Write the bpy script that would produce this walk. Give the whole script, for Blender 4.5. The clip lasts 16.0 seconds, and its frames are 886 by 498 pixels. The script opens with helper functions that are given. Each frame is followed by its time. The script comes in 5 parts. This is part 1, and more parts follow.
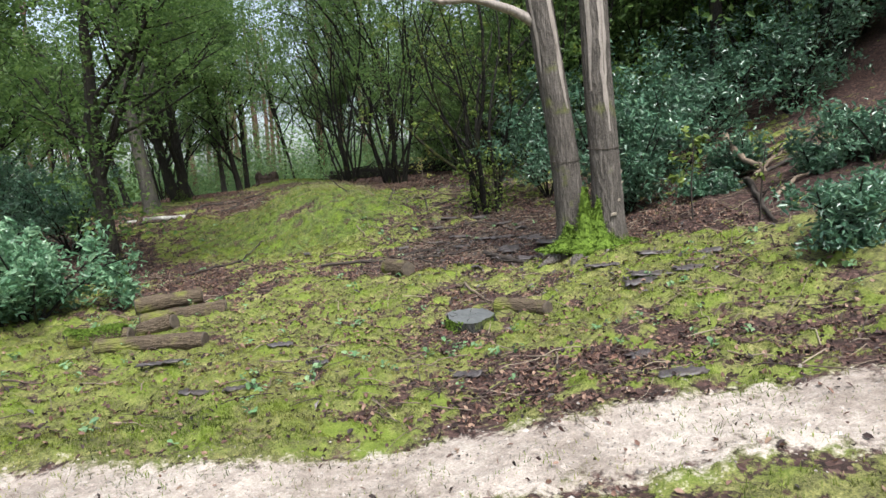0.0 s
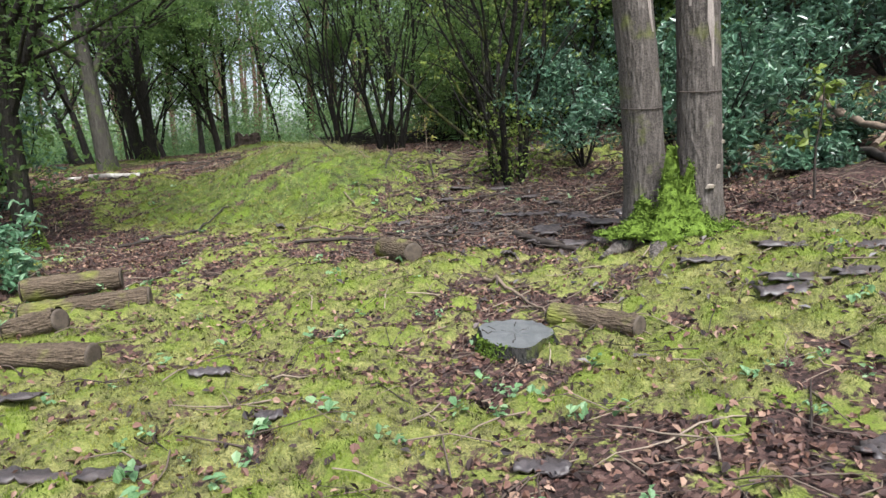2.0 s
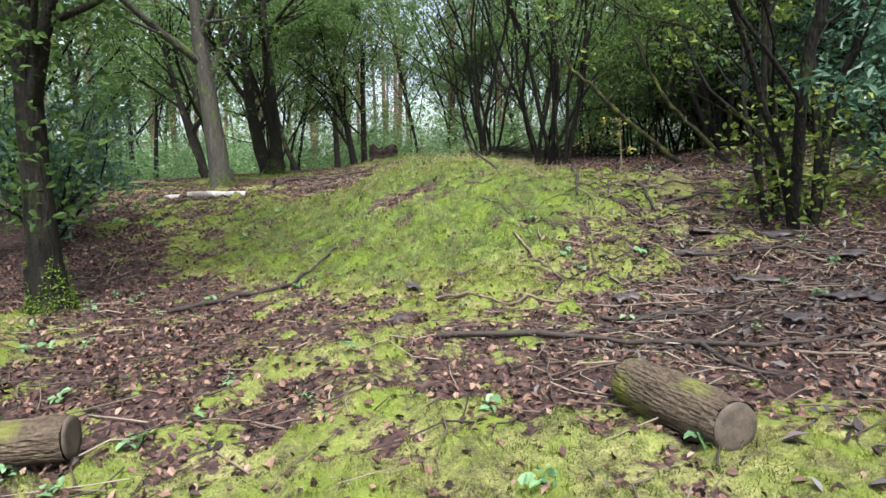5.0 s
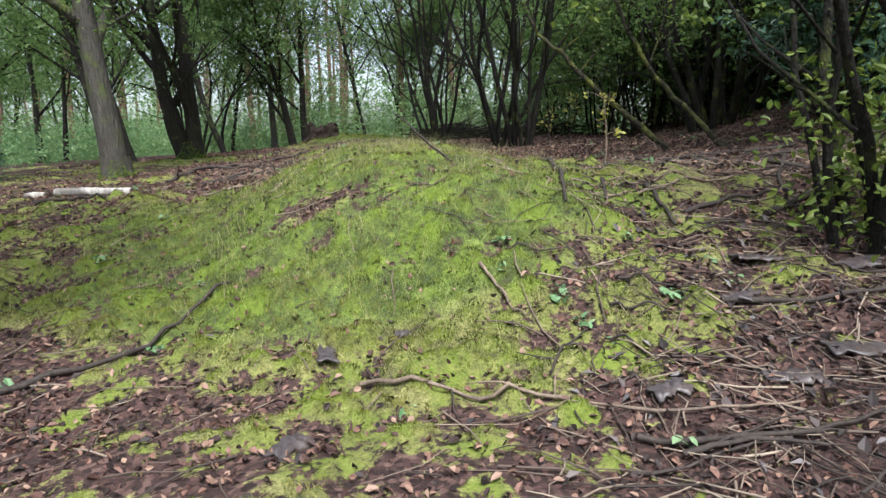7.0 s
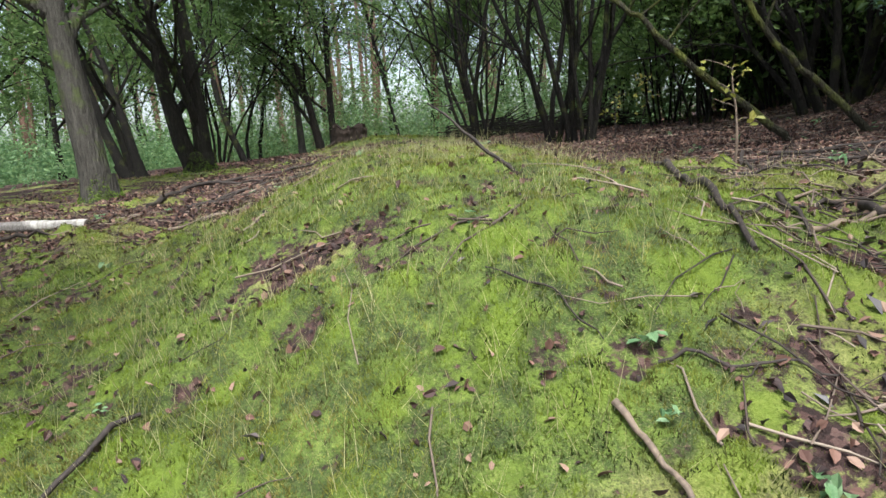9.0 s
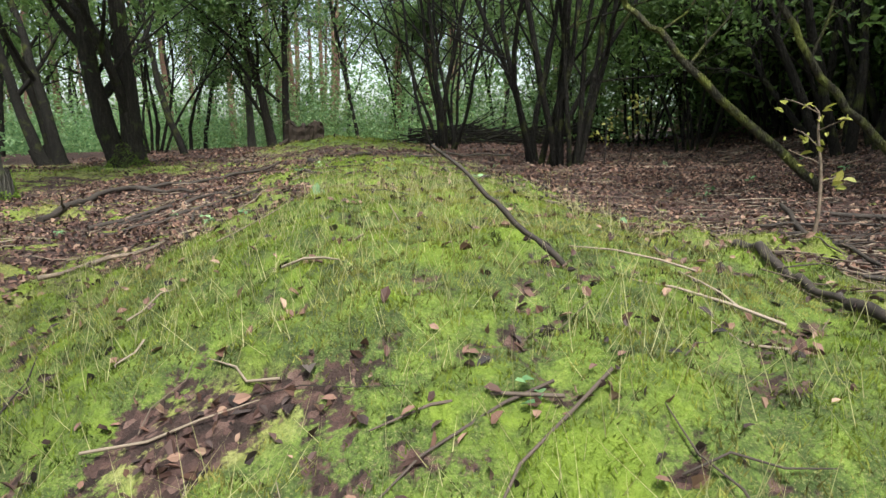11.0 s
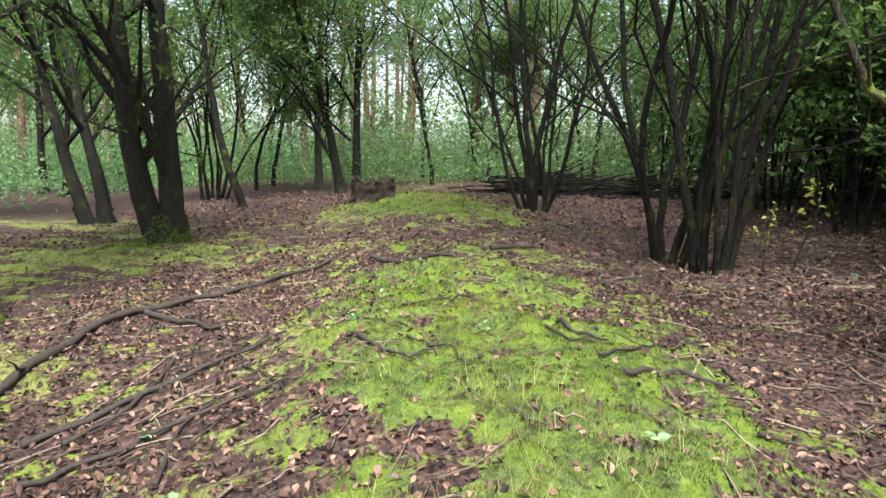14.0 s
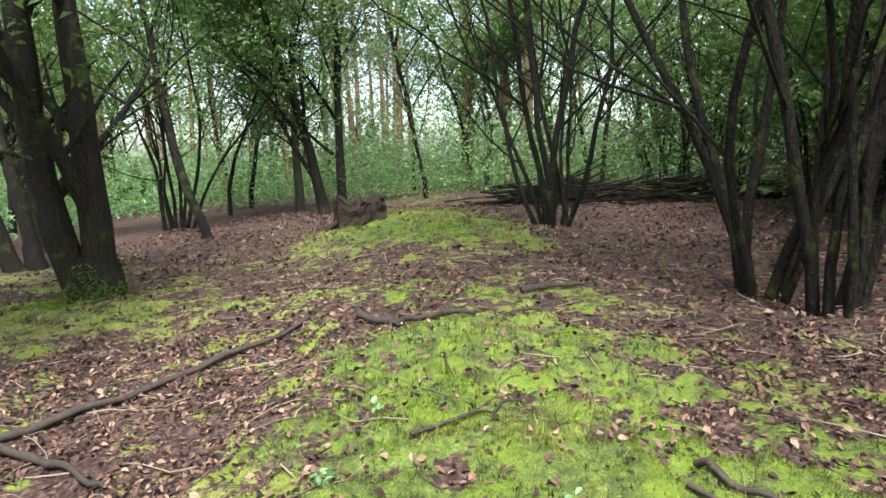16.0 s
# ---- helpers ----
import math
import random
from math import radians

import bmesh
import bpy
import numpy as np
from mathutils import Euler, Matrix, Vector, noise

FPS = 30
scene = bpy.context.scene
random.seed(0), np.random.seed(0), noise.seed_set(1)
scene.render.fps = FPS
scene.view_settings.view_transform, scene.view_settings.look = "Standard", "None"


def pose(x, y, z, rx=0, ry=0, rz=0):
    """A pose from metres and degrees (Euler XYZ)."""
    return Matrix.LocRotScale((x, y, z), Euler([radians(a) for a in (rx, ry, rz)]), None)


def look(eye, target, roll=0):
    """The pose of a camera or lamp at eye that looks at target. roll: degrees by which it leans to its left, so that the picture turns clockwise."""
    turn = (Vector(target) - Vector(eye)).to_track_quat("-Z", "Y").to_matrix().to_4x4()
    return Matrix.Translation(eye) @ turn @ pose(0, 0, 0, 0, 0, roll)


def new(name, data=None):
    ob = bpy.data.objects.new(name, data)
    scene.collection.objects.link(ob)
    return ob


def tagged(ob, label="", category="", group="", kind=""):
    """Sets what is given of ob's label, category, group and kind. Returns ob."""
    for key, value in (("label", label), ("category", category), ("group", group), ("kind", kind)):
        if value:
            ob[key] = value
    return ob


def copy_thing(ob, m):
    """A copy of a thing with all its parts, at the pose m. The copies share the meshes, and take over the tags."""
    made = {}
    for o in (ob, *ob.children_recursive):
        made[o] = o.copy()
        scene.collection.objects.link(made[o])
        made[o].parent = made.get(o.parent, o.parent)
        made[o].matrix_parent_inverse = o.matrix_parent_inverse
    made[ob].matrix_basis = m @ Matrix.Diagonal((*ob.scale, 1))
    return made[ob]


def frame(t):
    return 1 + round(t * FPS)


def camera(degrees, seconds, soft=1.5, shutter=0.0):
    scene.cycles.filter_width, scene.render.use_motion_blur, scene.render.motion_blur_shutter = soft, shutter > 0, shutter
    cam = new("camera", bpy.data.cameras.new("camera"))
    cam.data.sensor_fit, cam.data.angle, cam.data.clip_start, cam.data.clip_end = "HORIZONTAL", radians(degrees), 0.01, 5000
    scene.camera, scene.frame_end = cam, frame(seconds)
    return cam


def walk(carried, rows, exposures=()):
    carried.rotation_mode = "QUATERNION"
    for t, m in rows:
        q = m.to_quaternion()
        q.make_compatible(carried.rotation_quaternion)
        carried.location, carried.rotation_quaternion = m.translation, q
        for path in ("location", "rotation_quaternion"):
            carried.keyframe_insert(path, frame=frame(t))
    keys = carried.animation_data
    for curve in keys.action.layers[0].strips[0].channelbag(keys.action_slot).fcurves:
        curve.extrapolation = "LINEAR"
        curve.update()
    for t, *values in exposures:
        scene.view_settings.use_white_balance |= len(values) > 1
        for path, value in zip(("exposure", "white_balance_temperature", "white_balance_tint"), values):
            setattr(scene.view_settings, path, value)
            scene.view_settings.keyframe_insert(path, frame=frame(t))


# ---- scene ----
cam = camera(70.0, 16.0)
SKY, SUN = 0.125, 2.5
EXPOSURES = [(0.0, 1.25, 6150, 6), (1.0, 1.4, 6150, 7), (2.5, 1.45, 6050, 9), (5.0, 1.65, 6050, 9), (8.0, 1.45, 5950, 9), (11.0, 1.6, 6300, 3), (12.3, 1.7, 6250, 2), (13.5, 2.0, 6250, 5), (16.0, 2.05, 6250, 5)]
PATH = [
    (0, (0.28, -0.042, 1.78), (0.202, 1.944, 1.556), -4.9),
    (0.5, (0.048, 0.615, 1.728), (0.027, 2.595, 1.446), -3.2),
    (0.9, (0.043, 1.122, 1.701), (0.087, 3.094, 1.368), -3.2),
    (1, (0.033, 1.242, 1.711), (0.101, 3.231, 1.507), -1.8),
    (1.5, (-0.046, 1.862, 1.588), (-0.045, 3.845, 1.327), -4.9),
    (2, (-0.131, 2.491, 1.508), (-0.179, 4.468, 1.211), -2.5),
    (2.5, (-0.276, 3.144, 1.483), (-0.539, 5.105, 1.186), -5.7),
    (3, (-0.397, 3.811, 1.459), (-0.692, 5.774, 1.218), -3.2),
    (3.5, (-0.626, 4.543, 1.484), (-1.01, 6.492, 1.249), -2.7),
    (4, (-0.823, 5.129, 1.579), (-1.206, 7.066, 1.263), -1.9),
    (4.5, (-1.028, 5.652, 1.554), (-1.432, 7.598, 1.335), -2.5),
    (5, (-1.175, 6.305, 1.571), (-1.63, 8.238, 1.337), -1.7),
    (5.2, (-1.201, 6.621, 1.53), (-1.636, 8.561, 1.314), -3.7),
    (7.3, (-1.577, 8.728, 1.798), (-1.874, 10.672, 1.43), -1.8),
    (7.5, (-1.629, 8.967, 1.817), (-1.923, 10.898, 1.388), -1.8),
    (8, (-1.749, 9.555, 1.827), (-2.002, 11.47, 1.308), -4.3),
    (8.5, (-1.79, 10.108, 1.775), (-2.23, 12.036, 1.471), -2.1),
    (8.7, (-1.878, 10.359, 1.794), (-2.339, 12.281, 1.485), -4.2),
    (10.8, (-2.441, 11.863, 2.023), (-2.689, 13.818, 1.68), -0.9),
    (11, (-2.526, 12.102, 2.117), (-2.803, 14.055, 1.785), -0.4),
    (11.5, (-2.767, 12.613, 2.273), (-3.034, 14.573, 1.972), -0.1),
    (12, (-2.863, 13.026, 2.451), (-3.091, 14.987, 2.131), 0.1),
    (12.5, (-3.004, 13.426, 2.564), (-3.192, 15.397, 2.282), -1.2),
    (13, (-3.106, 13.793, 2.805), (-3.302, 15.758, 2.49), -1.7),
    (13.5, (-3.162, 14.131, 3.021), (-3.628, 16.049, 2.698), -1.7),
    (14, (-3.254, 14.546, 3.083), (-3.748, 16.463, 2.799), 0.5),
    (14.5, (-3.33, 15.066, 3.085), (-3.84, 16.977, 2.788), -0.5),
    (15, (-3.513, 15.62, 3.102), (-4.064, 17.509, 2.746), 1.2),
    (15.5, (-3.781, 16.163, 3.183), (-4.324, 18.062, 2.869), -2.2),
    (16, (-4.016, 16.764, 3.138), (-4.489, 18.69, 2.879), -2.5),
]
walk(cam, [(t, look(eye, target, roll)) for t, eye, target, roll in PATH], EXPOSURES)


def smooth(a, b, v):
    k = np.clip((np.asarray(v, float) - a) / (b - a), 0, 1)
    return k * k * (3 - 2 * k)


def lattice(x, y, scale, seed):
    """Smooth value noise, about -1 to 1."""
    u, v = np.asarray(x, float) * scale + 7.3 * seed, np.asarray(y, float) * scale - 3.1 * seed
    i, j = np.floor(u), np.floor(v)
    f, g = u - i, v - j
    f, g = f * f * (3 - 2 * f), g * g * (3 - 2 * g)
    h = lambda a, b: 2 * np.mod(np.sin(a * 127.1 + b * 311.7 + seed * 17.0) * 43758.5453, 1.0) - 1
    return (h(i, j) * (1 - f) + h(i + 1, j) * f) * (1 - g) + (h(i, j + 1) * (1 - f) + h(i + 1, j + 1) * f) * g


def ground_z(x, y):
    """Height of the forest floor: a slope, a mossy ridge on it, and a hillside rising to the east."""
    x, y = np.asarray(x, float), np.asarray(y, float)
    base = 0.08 + 0.36 * smooth(6.0, 10.5, y) + 0.84 * smooth(10.9, 16.5, y) + 0.46 * smooth(15, 25, y) + 0.34 * smooth(22, 36, y)
    r = np.logaddexp(0, (x - 0.3) * 2.0) / 2.0
    r = np.minimum(r, 18)
    hill = (0.10 * r + 0.02 * r * r) * smooth(-2, 8, y + 0.0 * x) * (1 - 0.35 * smooth(18, 30, y))
    left = -0.022 * np.clip(-x - 8, 0, 40) - 0.10 * np.exp(-((x + 5.0) / 1.6) ** 2 - ((y - 12.5) / 2.5) ** 2)
    axis = -2.5 - 0.30 * (y - 13)
    u = x - axis
    crest = 0.58 * smooth(11.9, 14.0, y) * (1 - 0.34 * smooth(14.6, 17, y)) * (1 - 0.55 * smooth(17.5, 22.5, y)) * (1 - smooth(26, 32, y))
    width = np.where(u > 0, 1.65, 1.45) + 0.15 * smooth(14, 17, y)
    ridge = crest * np.exp(-np.abs(u / width) ** 2.6)
    knoll = 0.22 * np.exp(-((x + 7.6) / 1.8) ** 2 - ((y - 28.2) / 3.0) ** 2)
    foot = 0.10 * np.exp(-((x - 1.9) / 0.9) ** 2 - ((y - 8.3) / 0.8) ** 2)
    shoulder = 0.38 * np.exp(-((x - 4.2) / 2.4) ** 2 - ((y - 20.5) / 4.5) ** 2)
    bench = 0.30 * np.exp(-((x + 0.1) / 1.5) ** 2 - ((y - 14.3) / 2.4) ** 2)
    bumps = 0.035 * np.sin(1.7 * x + 0.6 * y) * np.sin(1.3 * y - 0.5 * x) + 0.02 * np.sin(3.9 * x - 1.1 * y + 1) * np.sin(3.1 * y + 0.7 * x)
    return base + hill + left + ridge + knoll + foot + bench + shoulder + bumps

# ---- world and light: an overcast day under a broken canopy ----
SUN_DIR = Vector((0.20, -0.46, 0.86)).normalized()
world = bpy.data.worlds.new("overcast_sky")
scene.world = world
world.use_nodes = True
wn, wl = world.node_tree.nodes, world.node_tree.links
wn.clear()
sky = wn.new("ShaderNodeTexSky")
sky.sky_type, sky.sun_disc = "NISHITA", False
sky.sun_elevation, sky.sun_rotation = math.asin(SUN_DIR.z), math.atan2(SUN_DIR.x, SUN_DIR.y)
sky.dust_density, sky.air_density = 4.0, 1.2
pale = wn.new("ShaderNodeHueSaturation")
pale.inputs["Saturation"].default_value = 0.55
back = wn.new("ShaderNodeBackground")
back.inputs["Strength"].default_value = SKY
wout = wn.new("ShaderNodeOutputWorld")
wl.new(sky.outputs["Color"], pale.inputs["Color"])
wl.new(pale.outputs["Color"], back.inputs["Color"])
wl.new(back.outputs["Background"], wout.inputs["Surface"])
sun = new("sun", bpy.data.lights.new("sun", "SUN"))
sun.data.energy, sun.data.angle, sun.data.color = SUN, radians(16), (1.0, 0.97, 0.92)
sun.matrix_basis = look(SUN_DIR * 60, (0, 0, 0))


# ---- materials ----
class Nodes:
    """A small builder for node materials."""

    def __init__(self, name):
        self.mat = bpy.data.materials.new(name)
        self.mat.use_nodes = True
        self.tree = self.mat.node_tree
        self.tree.nodes.clear()
        self.out, self.place = self.add("ShaderNodeOutputMaterial"), None

    def add(self, kind, **values):
        node = self.tree.nodes.new(kind)
        for key, value in values.items():
            node.inputs[key.replace("_", " ")].default_value = value
        return node

    def link(self, a, b):
        self.tree.links.new(a, b)

    def coords(self):
        if self.place is None:
            self.place = self.add("ShaderNodeTexCoord")
        return self.place.outputs["Object"]

    def noise(self, scale, detail=4.0, rough=0.6, stretch=None):
        n = self.add("ShaderNodeTexNoise", Scale=scale, Detail=detail, Roughness=rough)
        src = self.coords()
        if stretch:
            m = self.add("ShaderNodeMapping", Scale=stretch)
            self.link(src, m.inputs["Vector"])
            src = m.outputs["Vector"]
        self.link(src, n.inputs["Vector"])
        return n.outputs["Fac"]

    def voronoi(self, scale, feature="F1", out="Distance", stretch=None):
        n = self.add("ShaderNodeTexVoronoi", Scale=scale)
        n.feature = feature
        src = self.coords()
        if stretch:
            m = self.add("ShaderNodeMapping", Scale=stretch)
            self.link(src, m.inputs["Vector"])
            src = m.outputs["Vector"]
        self.link(src, n.inputs["Vector"])
        return n.outputs[out]

    def ramp(self, fac, *stops):
        n = self.add("ShaderNodeValToRGB")
        e = n.color_ramp.elements
        while len(e) < len(stops):
            e.new(0.5)
        for k, (p, c) in zip(e, stops):
            k.position, k.color = p, (*c, 1)
        self.link(fac, n.inputs["Fac"])
        return n.outputs["Color"]

    def mix(self, fac, a, b, blend="MIX"):
        n = self.tree.nodes.new("ShaderNodeMix")
        n.data_type, n.blend_type = "RGBA", blend
        for src, sock in ((fac, n.inputs[0]), (a, n.inputs[6]), (b, n.inputs[7])):
            if isinstance(src, (int, float)):
                sock.default_value = src
            elif isinstance(src, tuple):
                sock.default_value = (*src, 1)
            else:
                self.link(src, sock)
        return n.outputs[2]

    def math(self, op, a, b=0.0, clamp=False):
        n = self.tree.nodes.new("ShaderNodeMath")
        n.operation, n.use_clamp = op, clamp
        for src, sock in ((a, n.inputs[0]), (b, n.inputs[1])):
            if isinstance(src, (int, float)):
                sock.default_value = src
            else:
                self.link(src, sock)
        return n.outputs[0]

    def bump(self, height, strength, distance):
        n = self.add("ShaderNodeBump", Strength=strength, Distance=distance)
        self.link(height, n.inputs["Height"])
        return n.outputs["Normal"]

    def surface(self, color, rough=0.85, normal=None, specular=0.3):
        p = self.add("ShaderNodeBsdfPrincipled")
        for src, key in ((color, "Base Color"), (rough, "Roughness"), (normal, "Normal")):
            if src is None:
                continue
            if isinstance(src, (int, float)):
                p.inputs[key].default_value = src
            elif isinstance(src, tuple):
                p.inputs[key].default_value = (*src, 1)
            else:
                self.link(src, p.inputs[key])
        p.inputs["Specular IOR Level"].default_value = specular
        self.link(p.outputs["BSDF"], self.out.inputs["Surface"])
        return p


def leaf_material(name, dark, mid, light, translucent=0.35, rough=0.5, specular=0.4):
    """Leaves whose hue varies from leaf to leaf, and let some light through."""
    n = Nodes(name)
    geo = n.add("ShaderNodeNewGeometry")
    tone = n.ramp(geo.outputs["Random Per Island"], (0.0, dark), (0.55, mid), (1.0, light))
    tone = n.mix(n.math("MULTIPLY", n.noise(1.3, 3), 0.5), tone, dark)
    tone = n.mix(0.25, tone, n.ramp(n.noise(90, 2), (0.3, dark), (0.7, light)))
    p = n.surface(tone, rough, None, specular)
    t = n.add("ShaderNodeBsdfTranslucent")
    n.link(tone, t.inputs["Color"])
    m = n.add("ShaderNodeMixShader", Fac=translucent)
    n.link(p.outputs["BSDF"], m.inputs[1])
    n.link(t.outputs["BSDF"], m.inputs[2])
    n.link(m.outputs["Shader"], n.out.inputs["Surface"])
    return n.mat


def moss_shoot_material():
    """Moss shoots and blades: bright cushions, olive hollows with shade put into the colour, greener patches."""
    n = Nodes("moss_and_grass")
    geo = n.add("ShaderNodeNewGeometry")
    mid, big = n.noise(8.5, 6, 0.75), n.noise(0.8, 4)
    yellow = n.ramp(mid, (0.39, (0.036, 0.033, 0.015)), (0.50, (0.205, 0.190, 0.046)), (0.61, (0.46, 0.41, 0.145)))
    green = n.ramp(mid, (0.40, (0.014, 0.024, 0.006)), (0.50, (0.078, 0.118, 0.016)), (0.61, (0.215, 0.285, 0.045)))
    tone = n.mix(n.ramp(big, (0.40, (0, 0, 0)), (0.56, (1, 1, 1))), yellow, green)
    tone = n.mix(n.math("MULTIPLY", geo.outputs["Random Per Island"], 0.42), tone, n.mix(n.ramp(n.noise(17, 3), (0.35, (0, 0, 0)), (0.65, (1, 1, 1))), (0.034, 0.040, 0.011), (0.31, 0.285, 0.105)))
    at = n.add("ShaderNodeAttribute")
    at.attribute_name = "cushion"
    # cushion tops: fresher moss, also lightened to stand for light falling on them
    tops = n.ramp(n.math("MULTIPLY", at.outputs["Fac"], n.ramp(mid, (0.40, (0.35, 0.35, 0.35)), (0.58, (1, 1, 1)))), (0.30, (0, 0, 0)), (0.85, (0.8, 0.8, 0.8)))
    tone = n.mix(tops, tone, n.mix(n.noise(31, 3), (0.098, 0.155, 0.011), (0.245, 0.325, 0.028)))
    p = n.surface(tone, 0.75, None, 0.1)
    t = n.add("ShaderNodeBsdfTranslucent")
    n.link(tone, t.inputs["Color"])
    x = n.add("ShaderNodeMixShader", Fac=0.5)
    n.link(p.outputs["BSDF"], x.inputs[1])
    n.link(t.outputs["BSDF"], x.inputs[2])
    n.link(x.outputs["Shader"], n.out.inputs["Surface"])
    return n.mat


def bark_material(name, dark, mid, light, scale=1.0, moss=0.0, moss_color=(0.10, 0.14, 0.02), specular=0.12):
    """Furrowed bark, with green algae where moss > 0."""
    n = Nodes(name)
    furrow = n.noise(9 * scale, 6, 0.65, (3.0, 3.0, 0.45))
    plate = n.voronoi(16 * scale, "F1", "Distance", (2.2, 2.2, 0.55))
    blotch = n.noise(2.2, 4)
    tone = n.ramp(furrow, (0.30, dark), (0.52, mid), (0.75, light))
    tone = n.mix(n.math("MULTIPLY", blotch, 0.6), tone, mid)
    fine = n.noise(60, 3)
    tone = n.mix(0.25, tone, n.ramp(fine, (0.35, dark), (0.65, light)))
    if moss:
        patch = n.ramp(n.noise(3.1, 5), (0.62 - 0.3 * moss, (0, 0, 0)), (0.80 - 0.3 * moss, (1, 1, 1)))
        tone = n.mix(n.math("MULTIPLY", patch, 0.85), tone, n.mix(fine, moss_color, tuple(c * 1.7 for c in moss_color)))
    height = n.math("ADD", n.math("MULTIPLY", furrow, 1.0), n.math("MULTIPLY", plate, 0.7))
    n.surface(tone, 0.9, n.bump(height, 1.0, 0.03), specular)
    return n.mat


def plain_material(name, a, b, scale=12.0, rough=0.8, bump=0.4, stretch=None, specular=0.3, c=None):
    n = Nodes(name)
    k = n.noise(scale, 6, 0.65, stretch)
    tone = n.ramp(k, (0.3, a), (0.7, b))
    if c:
        tone = n.mix(n.ramp(n.noise(scale * 0.28, 4), (0.45, (0, 0, 0)), (0.62, (1, 1, 1))), tone, c)
    tone = n.mix(0.3, tone, n.ramp(n.noise(scale * 7, 2), (0.3, a), (0.7, b)))
    n.surface(tone, rough, n.bump(k, bump, 0.01), specular)
    return n.mat


def island_material(name, *tones, rough=0.75, specular=0.3):
    """Small loose pieces, each with a tone of its own."""
    n = Nodes(name)
    geo = n.add("ShaderNodeNewGeometry")
    stops = [(i / max(1, len(tones) - 1), c) for i, c in enumerate(tones)]
    tone = n.ramp(geo.outputs["Random Per Island"], *stops)
    tone = n.mix(0.35, tone, n.mix(n.noise(55, 3), (0.02, 0.015, 0.012), tone))
    n.surface(tone, rough, None, specular)
    return n.mat


def ground_material():
    """Moss, leaf litter and a sandy track, mixed by the zones stored on the mesh and roughened by noise."""
    n = Nodes("forest_floor")
    at = n.add("ShaderNodeAttribute")
    at.attribute_name = "zone"
    sep = n.add("ShaderNodeSeparateColor")
    n.link(at.outputs["Color"], sep.inputs["Color"])
    moss_zone, grass_zone, track_zone = sep.outputs["Red"], sep.outputs["Green"], sep.outputs["Blue"]
    big, mid, small, fine = n.noise(0.9, 4), n.noise(4.5, 5, 0.7), n.noise(19, 5, 0.7), n.noise(85, 4, 0.7)
    # moss: yellow-green cushions with olive hollows, highlights and shade painted into the tones
    tuft = n.math("ADD", n.math("MULTIPLY", mid, 0.5), n.math("MULTIPLY", small, 0.5))
    moss = n.ramp(tuft, (0.34, (0.036, 0.034, 0.018)), (0.45, (0.120, 0.118, 0.042)), (0.53, (0.21, 0.205, 0.068)), (0.64, (0.35, 0.325, 0.135)))
    green = n.ramp(tuft, (0.36, (0.022, 0.032, 0.012)), (0.47, (0.062, 0.092, 0.022)), (0.55, (0.115, 0.165, 0.032)), (0.64, (0.21, 0.26, 0.062)))
    moss = n.mix(n.ramp(n.math("ADD", grass_zone, n.math("MULTIPLY", n.math("SUBTRACT", big, 0.5), 1.2)), (0.30, (0, 0, 0)), (0.62, (1, 1, 1))), moss, green)
    moss = n.mix(n.ramp(fine, (0.36, (0.75, 0.75, 0.75)), (0.54, (0, 0, 0))), moss, (0.035, 0.042, 0.014))
    moss = n.mix(n.ramp(n.noise(140, 3), (0.54, (0, 0, 0)), (0.70, (0.6, 0.6, 0.6))), moss, (0.27, 0.25, 0.11))
    # lighter by cushion height, painting light onto the tops
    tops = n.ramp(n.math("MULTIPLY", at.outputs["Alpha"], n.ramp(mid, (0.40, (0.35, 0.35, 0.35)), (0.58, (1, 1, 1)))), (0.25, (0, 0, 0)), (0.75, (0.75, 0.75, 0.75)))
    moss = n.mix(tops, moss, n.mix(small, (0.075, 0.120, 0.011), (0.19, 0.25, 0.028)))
    # litter: red-brown and grey-brown leaves over dark humus
    cells = n.voronoi(34, "F1", "Color")
    litter = n.ramp(n.math("ADD", n.math("MULTIPLY", cells, 0.6), n.math("MULTIPLY", small, 0.4)), (0.22, (0.011, 0.007, 0.007)), (0.45, (0.041, 0.023, 0.021)), (0.62, (0.094, 0.051, 0.044)), (0.80, (0.19, 0.120, 0.100)))
    litter = n.mix(n.math("MULTIPLY", big, 0.45), litter, (0.055, 0.036, 0.028))
    # track: pale wet sand with grit
    sand = n.ramp(n.math("ADD", n.math("MULTIPLY", n.math("ADD", mid, big), 0.27), n.math("MULTIPLY", n.math("ADD", fine, small), 0.23)), (0.38, (0.17, 0.135, 0.11)), (0.49, (0.34, 0.28, 0.24)), (0.58, (0.55, 0.475, 0.415)))
    edge = n.math("ADD", moss_zone, n.math("ADD", n.math("MULTIPLY", n.math("SUBTRACT", mid, 0.5), 1.7), n.math("MULTIPLY", n.math("SUBTRACT", small, 0.5), 1.6)))
    # gaps between cushions turn to dark litter, which also stands for their shade
    edge = n.math("ADD", edge, n.math("MULTIPLY", n.math("SUBTRACT", at.outputs["Alpha"], 0.45), 0.55))
    moss_mask = n.ramp(edge, (0.40, (0, 0, 0)), (0.56, (1, 1, 1)))
    tone = n.mix(moss_mask, litter, moss)
    tedge = n.math("ADD", track_zone, n.math("ADD", n.math("MULTIPLY", n.math("SUBTRACT", mid, 0.5), 0.9), n.math("MULTIPLY", n.math("SUBTRACT", small, 0.5), 0.7)))
    tone = n.mix(n.ramp(tedge, (0.42, (0, 0, 0)), (0.58, (1, 1, 1))), tone, sand)
    height = n.math("ADD", n.math("MULTIPLY", small, 0.7), n.math("ADD", n.math("MULTIPLY", fine, 0.35), n.math("MULTIPLY", mid, 0.8)))
